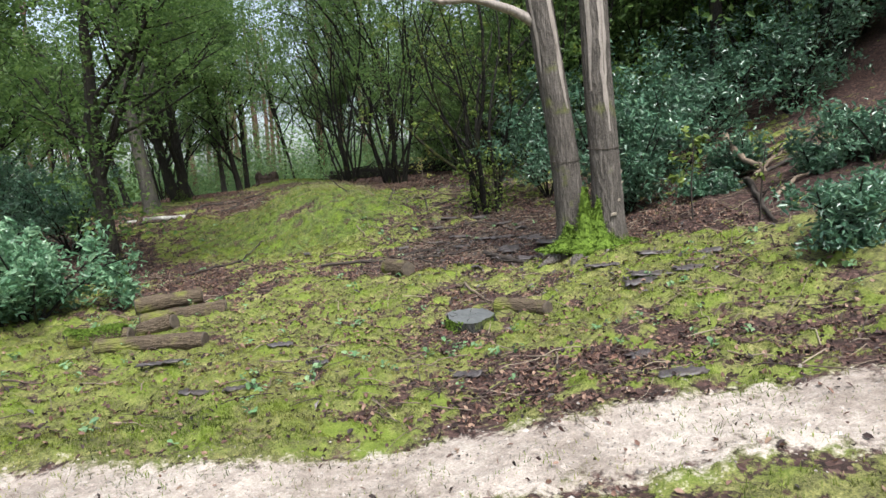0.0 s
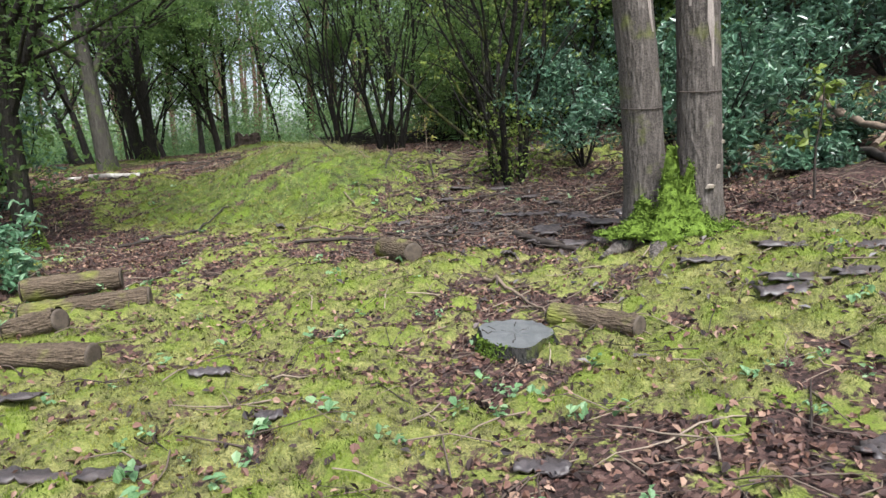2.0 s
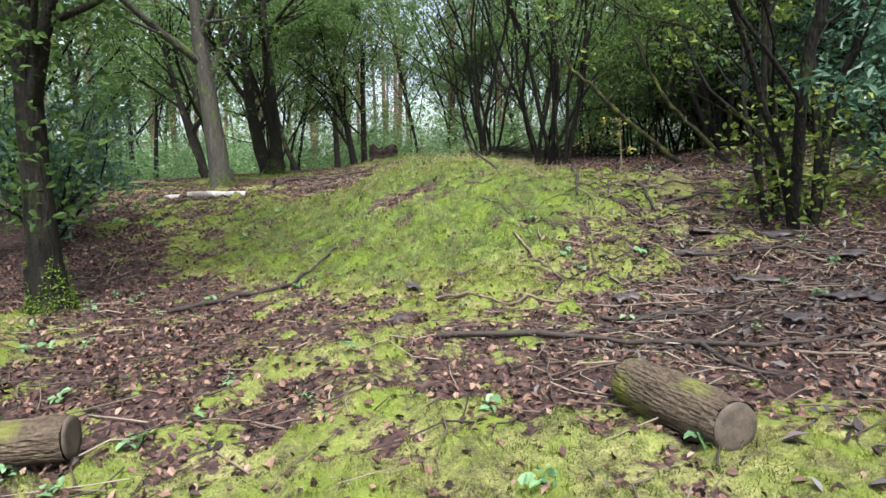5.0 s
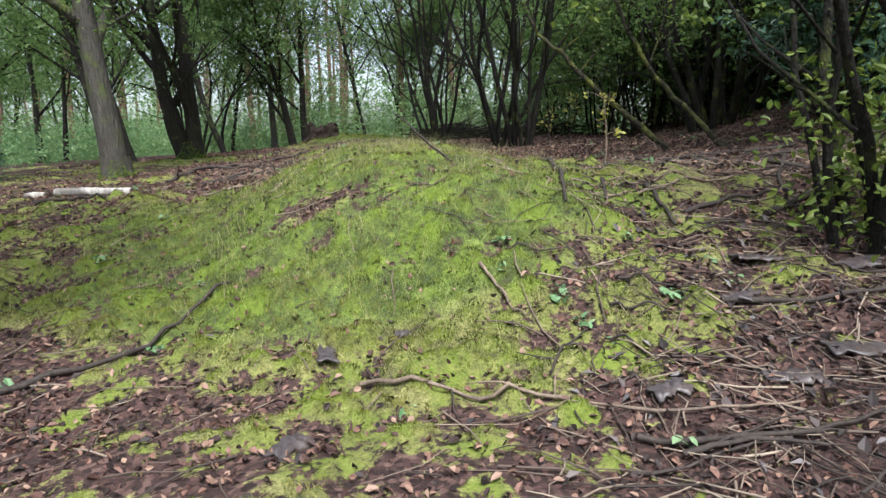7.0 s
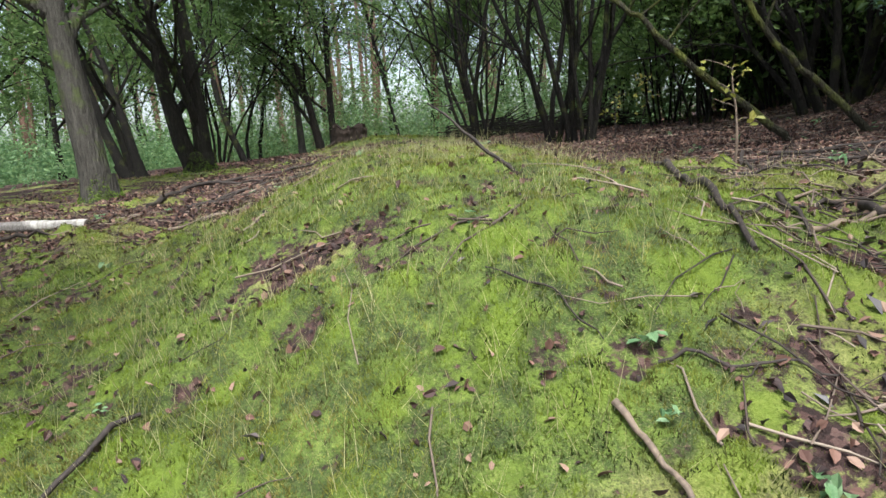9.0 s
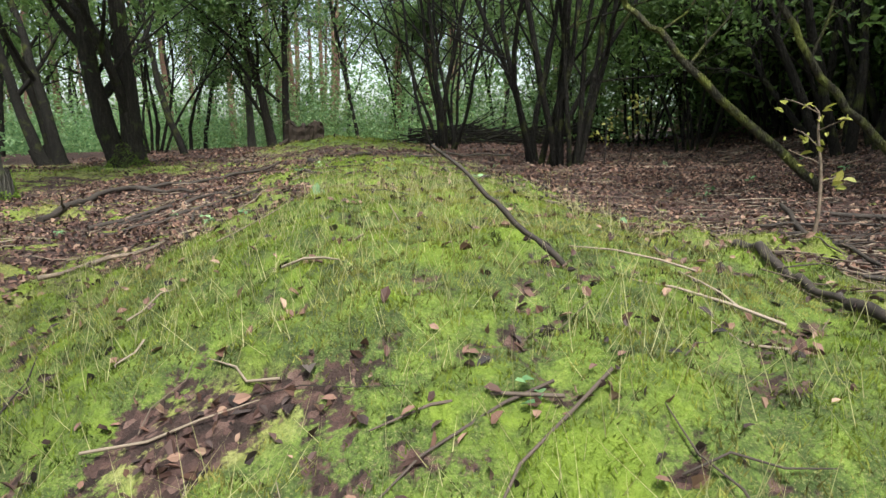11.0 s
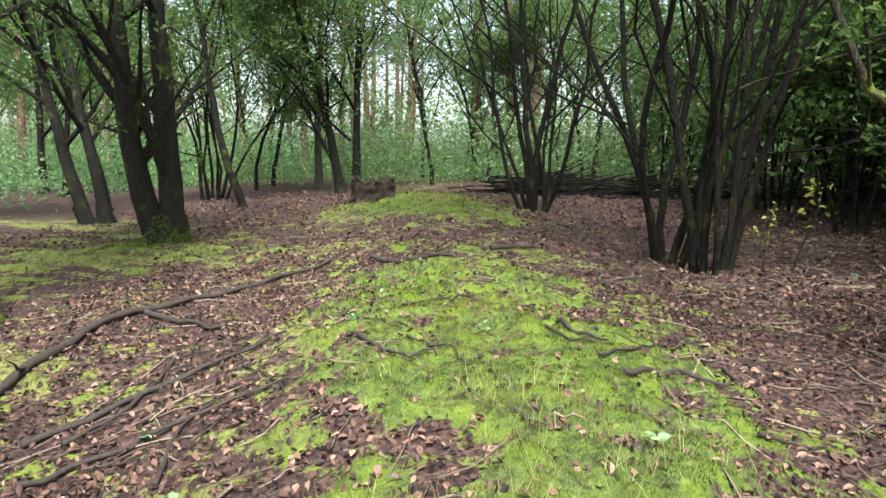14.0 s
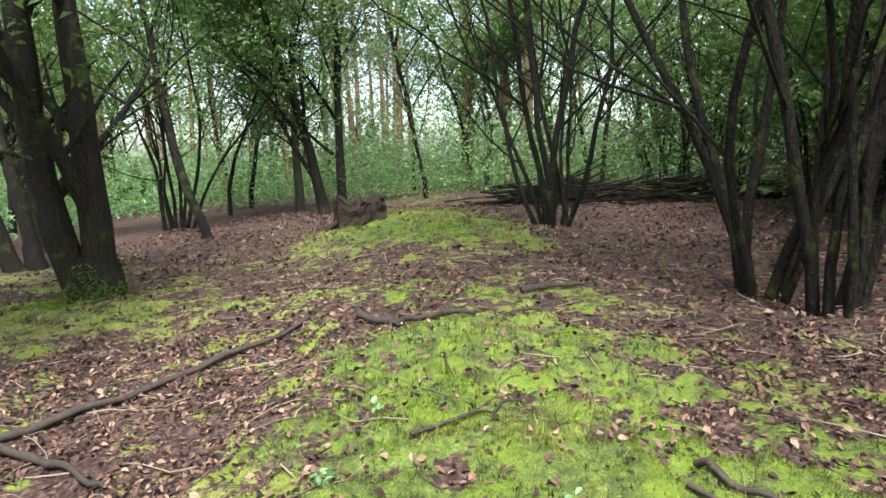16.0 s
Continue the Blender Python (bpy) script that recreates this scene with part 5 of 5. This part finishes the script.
def scatter(rng, count, x0, x1, y0, y1, gap, keep):
    out, tries = [], 0
    while len(out) < count and tries < count * 60:
        tries += 1
        x, y = rng.uniform(x0, x1), rng.uniform(y0, y1)
        if keep(x, y) and all((x - a) ** 2 + (y - b) ** 2 > gap * gap for a, b in out):
            out.append((x, y))
    return out


def place(ob, spots, rng, lo=0.8, hi=1.2):
    """Copies of a tree at each spot, turned and sized at random; the first spot takes the tree itself."""
    for x, y in spots:
        s = rng.uniform(lo, hi)
        c = copy_thing(ob, pose(x, y, float(ground_z(x, y)), 0, 0, rng.uniform(0, 360)))
        c.scale = (s, s, s * rng.uniform(0.9, 1.15))


rngw = np.random.default_rng(5)
pines = [pine(-20, 48, 17, 0.19, 401), pine(-8, 56, 18, 0.22, 402), pine(-30, 44, 16, 0.17, 403)]
place(pines[0], scatter(rngw, 26, -60, 14, 44, 90, 3.5, lambda x, y: True), rngw)
place(pines[1], scatter(rngw, 22, -55, 8, 46, 85, 3.5, lambda x, y: True), rngw)
place(pines[2], scatter(rngw, 15, -60, -16, 30, 75, 3.5, lambda x, y: x < -0.55 * y), rngw)

# far oaks take the lighter leaves: painted brightness of the open wood behind
far_oaks = [
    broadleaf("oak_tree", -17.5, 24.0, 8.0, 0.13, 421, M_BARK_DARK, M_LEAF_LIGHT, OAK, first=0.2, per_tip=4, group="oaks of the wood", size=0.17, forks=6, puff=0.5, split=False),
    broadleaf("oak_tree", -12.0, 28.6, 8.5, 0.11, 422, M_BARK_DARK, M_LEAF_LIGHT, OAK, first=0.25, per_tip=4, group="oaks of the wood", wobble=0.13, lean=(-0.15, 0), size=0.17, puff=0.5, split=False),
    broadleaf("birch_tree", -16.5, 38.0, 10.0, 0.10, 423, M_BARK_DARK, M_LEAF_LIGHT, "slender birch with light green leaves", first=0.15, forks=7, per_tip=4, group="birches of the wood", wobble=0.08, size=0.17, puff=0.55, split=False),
]
place(far_oaks[0], scatter(rngw, 8, -45, -9, 12, 60, 4.0, lambda x, y: x < -14.5 - 0.05 * y or (y > 37 and x < -9)), rngw)
place(far_oaks[1], scatter(rngw, 6, -45, -7, 14, 58, 4.0, lambda x, y: x < -15 - 0.05 * y or (y > 37 and x < -7)), rngw)
place(far_oaks[2], scatter(rngw, 7, -13, -3, 42, 56, 3.0, lambda x, y: True), rngw)
place(far_oaks[2], scatter(rngw, 12, -40, 4, 38, 62, 4.0, lambda x, y: y > 36), rngw)

# the dark thicket on the east side: coppice with a low roof of leaves
thick = [
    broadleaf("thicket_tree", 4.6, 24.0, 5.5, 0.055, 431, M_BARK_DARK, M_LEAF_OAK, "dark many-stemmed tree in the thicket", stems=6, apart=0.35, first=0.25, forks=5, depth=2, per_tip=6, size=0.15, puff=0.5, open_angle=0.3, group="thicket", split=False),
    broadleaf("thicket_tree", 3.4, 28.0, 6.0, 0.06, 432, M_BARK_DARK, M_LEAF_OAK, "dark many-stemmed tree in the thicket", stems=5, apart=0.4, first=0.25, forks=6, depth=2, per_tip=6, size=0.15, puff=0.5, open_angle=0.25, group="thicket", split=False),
]
place(thick[0], scatter(rngw, 26, 2.2, 24, 15.5, 44, 2.0, lambda x, y: x > 2.6 + 0.0 * y and (x > 5 or y > 22.5)), rngw)
place(thick[1], scatter(rngw, 26, -2.0, 22, 24.5, 46, 2.0, lambda x, y: x > 3.2 or y > 33), rngw)
place(thick[0], scatter(rngw, 10, 7, 20, 11, 17, 2.4, lambda x, y: y > 14 or x > 9), rngw)
for bx, by in ((0.4, 30.2), (2.0, 31.0), (3.6, 29.4), (1.2, 33.2), (3.0, 34.5), (5.0, 30.6), (-0.6, 35.0), (2.6, 27.2), (4.2, 25.6), (0.9, 26.8)):
    place(thick[int(by * 10) % 2], [(bx, by)], rngw, 0.85, 1.05)
place(thick[1], scatter(rngw, 14, 2.6, 9, 16.5, 27, 1.5, lambda x, y: x > 3.0), rngw)


# undergrowth along the back
def undergrowth(name, spots, seed, leaf, label, per=130, size=0.13, height=1.2, spread=0.8):
    rng = np.random.default_rng(seed)
    soup = Soup()
    for x, y in spots:
        h = height * rng.uniform(0.25, 1.5)
        m = int(per * rng.uniform(0.6, 1.3))
        c = np.stack([x + rng.normal(0, spread, m), y + rng.normal(0, spread, m), rng.beta(1.5, 1.4, m) * h], 1)
        c[:, 2] += ground_z(c[:, 0], c[:, 1])
        leaves(soup, rng, c, size, 0.6, False, 0, 0.5)
    return tagged(part(name, soup, leaf, smooth_shade=False), label, "undergrowth", kind="stuff")


undergrowth("undergrowth", scatter(rngw, 520, -48, 2, 36.5, 62, 0.8, lambda x, y: y > 36.5 + 0.12 * max(0, -x - 14) * 0), 501, M_LEAF_FAR_LIT, "undergrowth filling the far wood, its pale green standing for light and haze", 150, 0.17, 2.7, 1.0)
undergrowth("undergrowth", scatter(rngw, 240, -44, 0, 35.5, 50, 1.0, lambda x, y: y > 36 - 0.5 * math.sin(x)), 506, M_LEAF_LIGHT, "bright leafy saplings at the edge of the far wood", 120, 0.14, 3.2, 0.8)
undergrowth("undergrowth", scatter(rngw, 260, -48, -17, 18, 40, 1.0, lambda x, y: x < -17 - 0.10 * (y - 18)), 502, M_LEAF_FAR_LIT, "green undergrowth under the western trees", 130, 0.18, 1.5, 1.0)
undergrowth("undergrowth", scatter(rngw, 120, 2.5, 24, 17, 44, 1.2, lambda x, y: x > 4.5), 503, M_LEAF_OAK, "dark undergrowth in the thicket", 170, 0.17, 3.0, 0.9)


undergrowth("undergrowth", scatter(rngw, 110, -0.5, 9, 30.5, 37, 0.7, lambda x, y: True), 505, M_LEAF_LIGHT, "green leafy hedge behind the coppice", 170, 0.14, 4.0, 0.7)
undergrowth("undergrowth", scatter(rngw, 230, 3.2, 16, 17, 40, 0.75, lambda x, y: 3.6 < x < 8.5), 504, M_LEAF_OAK, "dark leafy hedge of the thicket", 170, 0.14, 4.2, 0.7)


def far_woods():
    """The mass of leaves of the woods beyond, with gaps to the sky."""
    rng = np.random.default_rng(520)
    soup = Soup()
    for cx, cy, rx, ry in ((-25, 68, 45, 9), (-62, 38, 9, 40), (24, 50, 16, 22), (22, 18, 7, 16)):
        m = 2600
        hub = np.stack([rng.uniform(cx - rx, cx + rx, m), rng.uniform(cy - ry, cy + ry, m), rng.uniform(0, 1, m) ** 1.3 * 11], 1)
        keep = np.sin(hub[:, 0] * 0.55 + 1.3 * np.sin(hub[:, 2] * 0.5)) * np.sin(hub[:, 2] * 0.7 + hub[:, 1] * 0.3) > -0.4 + 0.07 * hub[:, 2]
        hub = hub[keep]
        hub[:, 2] += ground_z(hub[:, 0], hub[:, 1])
        c = np.repeat(hub, 9, axis=0)
        c = c + rng.normal(size=c.shape) * np.array([0.8, 0.8, 0.5])
        leaves(soup, rng, c, 0.5, 0.5, False, 0, 0.55)
    return tagged(part("far_woods", soup, M_LEAF_FAR_LIT, smooth_shade=False), "leafy mass of the woods beyond", "woods", kind="stuff")


far_woods()


# ---- brush pile ----
def brush_pile(x, y, w, d, h, count, seed):
    rng = np.random.default_rng(seed)
    root = thing("brush_pile", x, y, float(ground_z(x, y)), "heap of dark cut branches at the wood's edge", "brushwood")
    soup = Soup()
    for k in range(count):
        px, py = rng.normal(0, w * 0.4), rng.normal(0, d * 0.4)
        pz = rng.uniform(0.02, h) * math.exp(-(px / w) ** 2 - (py / d) ** 2)
        a = rng.normal(0, 0.5)
        q = wander(rng, (px, py, pz), (math.cos(a), math.sin(a), rng.normal(0, 0.12)), rng.uniform(0.8, 2.2), 6, 0.10, -0.01)
        q[:, 2] = np.maximum(q[:, 2], ground_z(q[:, 0] + x, q[:, 1] + y) - ground_z(x, y) + 0.02)
        tube(soup, q, np.linspace(rng.uniform(0.012, 0.04), 0.008, 7), 5, False)
    part("brushwood", soup, M_BARK_DARK, root)


brush_pile(-5.4, 33.8, 2.6, 1.2, 0.65, 190, 511)
brush_pile(-2.4, 33.4, 2.6, 1.2, 0.6, 170, 512)


# ---- loose cover of the floor ----
def cover_points(rng, count, x0, x1, y0, y1, weight):
    x, y = rng.uniform(x0, x1, count), rng.uniform(y0, y1, count)
    w = weight(x, y)
    k = rng.uniform(size=count) < w
    return x[k], y[k]


def patchy(x, y):
    """Breaks the cover into patches about half a metre wide."""
    return 0.5 + 0.5 * np.sin(3.3 * x + 1.7 * np.sin(2.1 * y)) * np.sin(2.9 * y + 1.9 * np.sin(2.3 * x + 1))


def dead_leaf_cover():
    rng = np.random.default_rng(601)
    soup = Soup()
    for count, box, size in ((170000, (-9, 4, 4, 22), 0.045), (30000, (-14, 5, 22, 34), 0.075), (22000, (-13, 4, 14, 24), 0.05), (9000, (-3, 3.5, 2.2, 8), 0.045)):
        def weight(x, y):
            moss, grassy, track = zones(x, y)
            return np.clip(np.clip(1.0 - moss, 0, 1) ** 1.3, 0.06 + 0.10 * (1 - smooth(9.0, 11.0, y)), 1) * (1 - 0.72 * track) * (0.35 + 0.65 * patchy(x, y))
        x, y = cover_points(rng, count, *box, weight)
        c = np.stack([x, y, floor_z(x, y) + rng.uniform(0.004, 0.03, len(x))], 1)
        leaves(soup, rng, c, size, 0.62, size < 0.06, 0, 0.62)
    return tagged(part("dead_leaves", soup, M_LITTER, smooth_shade=False), "fallen brown leaves strewn over the floor", "leaf litter", kind="stuff")


def chip_cover():
    rng = np.random.default_rng(602)
    soup = Soup()
    def weight(x, y):
        moss, grassy, track = zones(x, y)
        dark = blob(x, y, 1.0, 10.6, 1.6, 2.2) + 0.5 * blob(x, y, 2.2, 7.5, 1.6, 1.0) + 0.5 * blob(x, y, 0.2, 12.5, 1.5, 1.5)
        return np.clip(dark * 0.9, 0.012, 1) * (1 - 0.5 * moss) * (1 - 0.8 * track)
    x, y = cover_points(rng, 16000, -5, 5, 4, 18, weight)
    c = np.stack([x, y, floor_z(x, y) + rng.uniform(0.006, 0.03, len(x))], 1)
    leaves(soup, rng, c, 0.085, 0.85, False, 0, 0.45)
    return tagged(part("bark_chips", soup, M_CHIP, smooth_shade=False), "dark wet flakes of bark round the dead tree", "bark litter", kind="stuff")


def twig_cover():
    rng = np.random.default_rng(603)
    soup = Soup()
    def weight(x, y):
        moss, grassy, track = zones(x, y)
        return np.clip((1 - 0.95 * moss), 0.03, 1) * (1 - 0.8 * track) * (0.45 + 0.55 * smooth(-2.5, -0.5, x))
    x, y = cover_points(rng, 12000, -9, 4.5, 4, 26, weight)
    x2, y2 = cover_points(rng, 1500, -1.6, 2.6, 9.8, 16.5, weight)
    x, y = np.concatenate([x, x2]), np.concatenate([y, y2])
    m = len(x)
    a, t = rng.uniform(0, 6.28, m), rng.uniform(0.10, 0.6, m)[:, None] * np.array([0, 0.35, 0.7, 1.0])
    bx, by = x[:, None] + t * np.cos(a)[:, None], y[:, None] + t * np.sin(a)[:, None]
    bx[:, 1:3] += rng.normal(size=(m, 2)) * 0.02
    for q in np.stack([bx, by, floor_z(bx, by) + 0.008 + rng.uniform(0, 0.025, (m, 4))], -1):
        r = rng.uniform(0.002, 0.007)
        tube(soup, q, (r, r * 0.9, r * 0.75, r * 0.4), 4, False)
    return tagged(part("twigs", soup, M_TWIG), "small dead twigs strewn over the floor", "twig litter", kind="stuff")


def grass_cover():
    """A pile of fine upright moss shoots and short blades, and thin dry stalks on the ridge."""
    rng = np.random.default_rng(604)
    soup, dry, tops = Soup(), Soup(), []
    for count, box, tall, wide in ((420000, (-7, 3.6, 4, 13), 0.026, 0.007), (380000, (-8, -0.5, 11, 20.5), 0.028, 0.007), (15000, (-6.5, -0.5, 11.5, 18), 0.17, 0.003), (40000, (-3.5, 3.5, 1.6, 4.6), 0.045, 0.007), (60000, (-12, -3.5, 19.5, 31), 0.06, 0.012)):
        x, y = rng.uniform(box[0], box[1], count), rng.uniform(box[2], box[3], count)
        moss, grassy, track = zones(x, y)
        dome = cushion(x, y)
        w = smooth(0.42, 0.72, moss + 0.15 * lattice(x, y, 12.0, 8) + 0.25 * (dome - 0.45)) * (1 - 0.96 * track) * (0.3 + 0.7 * smooth(0.0, 0.4, dome))
        if tall > 0.1:
            w = w * grassy
        k = rng.uniform(size=count) < w
        x, y, lush, dome = x[k], y[k], smooth(0.45, 1.0, moss[k]), dome[k]
        m = len(x)
        b = np.stack([x, y, floor_z(x, y) - 0.006], 1)
        a, h = rng.uniform(0, 6.28, m), tall * rng.uniform(0.4, 1.3, m) * (0.6 + 0.7 * lush)
        lean = rng.uniform(0.2, 1.2, m)[:, None]
        d = np.stack([np.cos(a), np.sin(a), np.zeros(m)], 1)
        a2 = rng.uniform(0, 6.28, m)
        s = np.stack([np.cos(a2), np.sin(a2), np.zeros(m)], 1) * wide * 0.5
        tip = b + (np.array([0, 0, 1.0]) * (1 - 0.3 * lean) + d * lean * 0.7) * h[:, None]
        v = np.stack([b - s, b + s, tip], 1).reshape(-1, 3)
        t = np.arange(m)[:, None] * 3
        (soup if tall < 0.1 else dry).add(v, t + np.array([[0, 1, 2, 2]]))
        if tall < 0.1:
            tops.append(np.repeat(dome, 3))
    tagged(part("dry_grass", dry, M_STRAW, smooth_shade=False), "thin pale dry grass stalks on the ridge", "grass", kind="stuff")
    moss = part("grass", soup, M_GRASS, smooth_shade=False)
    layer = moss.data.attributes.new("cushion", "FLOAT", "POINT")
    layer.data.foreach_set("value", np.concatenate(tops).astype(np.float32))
    return tagged(moss, "soft yellow-green moss shoots and short grass", "grass", kind="stuff")


def forb_cover():
    rng = np.random.default_rng(605)
    soup = Soup()
    def weight(x, y):
        moss, grassy, track = zones(x, y)
        near = blob(x, y, 0.2, 5.6, 1.6, 0.8) + 0.7 * blob(x, y, -4.4, 8.2, 1.2, 1.0) + 0.6 * blob(x, y, 3.6, 6.8, 1.0, 1.4) + 0.5 * blob(x, y, -5.3, 11.0, 1.0, 1.0) + 0.3 * blob(x, y, -1.5, 6.5, 2.2, 2.0) + 0.3 * blob(x, y, -0.5, 11.5, 1.5, 1.5)
        return np.clip(near + 0.03, 0, 1) * (1 - track)
    x, y = cover_points(rng, 2600, -8, 5, 4, 23, weight)
    for px, py, z0 in zip(x, y, floor_z(x, y)):
        m = int(rng.integers(4, 9))
        a = np.linspace(0, 6.28, m + 1)[:-1] + rng.uniform(0, 1)
        r = rng.uniform(0.02, 0.046)
        c = np.stack([px + r * np.cos(a), py + r * np.sin(a), z0 + rng.uniform(0.02, 0.08, m)], 1)
        leaves(soup, rng, c, r * 1.5, 0.85, True, 0, 0.7)
    return tagged(part("forbs", soup, M_FORB, smooth_shade=False), "small broad-leaved seedlings scattered over the floor", "seedlings", kind="stuff")


def grit_cover():
    rng = np.random.default_rng(607)
    soup = Soup()
    x, y = cover_points(rng, 9000, -3.8, 4.2, 2.4, 4.7, lambda x, y: zones(x, y)[2] ** 1.5)
    for px, py, z0 in zip(x, y, floor_z(x, y)):
        r = rng.uniform(0.003, 0.012) * (2.2 if rng.uniform() < 0.04 else 1)
        o = np.array([(1, 0, 0), (0, 1, 0), (-1, 0, 0), (0, -1, 0), (0, 0, 0.8)]) * r * rng.uniform(0.6, 1.3, (5, 1))
        soup.add(o + (px, py, z0), [(0, 1, 4, 4), (1, 2, 4, 4), (2, 3, 4, 4), (3, 0, 4, 4)])
    return tagged(part("grit", soup, M_GRIT, smooth_shade=False), "small stones and grit on the sandy track", "gravel", kind="stuff")


M_GRIT = island_material("grit", (0.12, 0.10, 0.09), (0.30, 0.26, 0.23), (0.50, 0.45, 0.41))
grit_cover()
dead_leaf_cover()
chip_cover()
twig_cover()
grass_cover()
forb_cover()
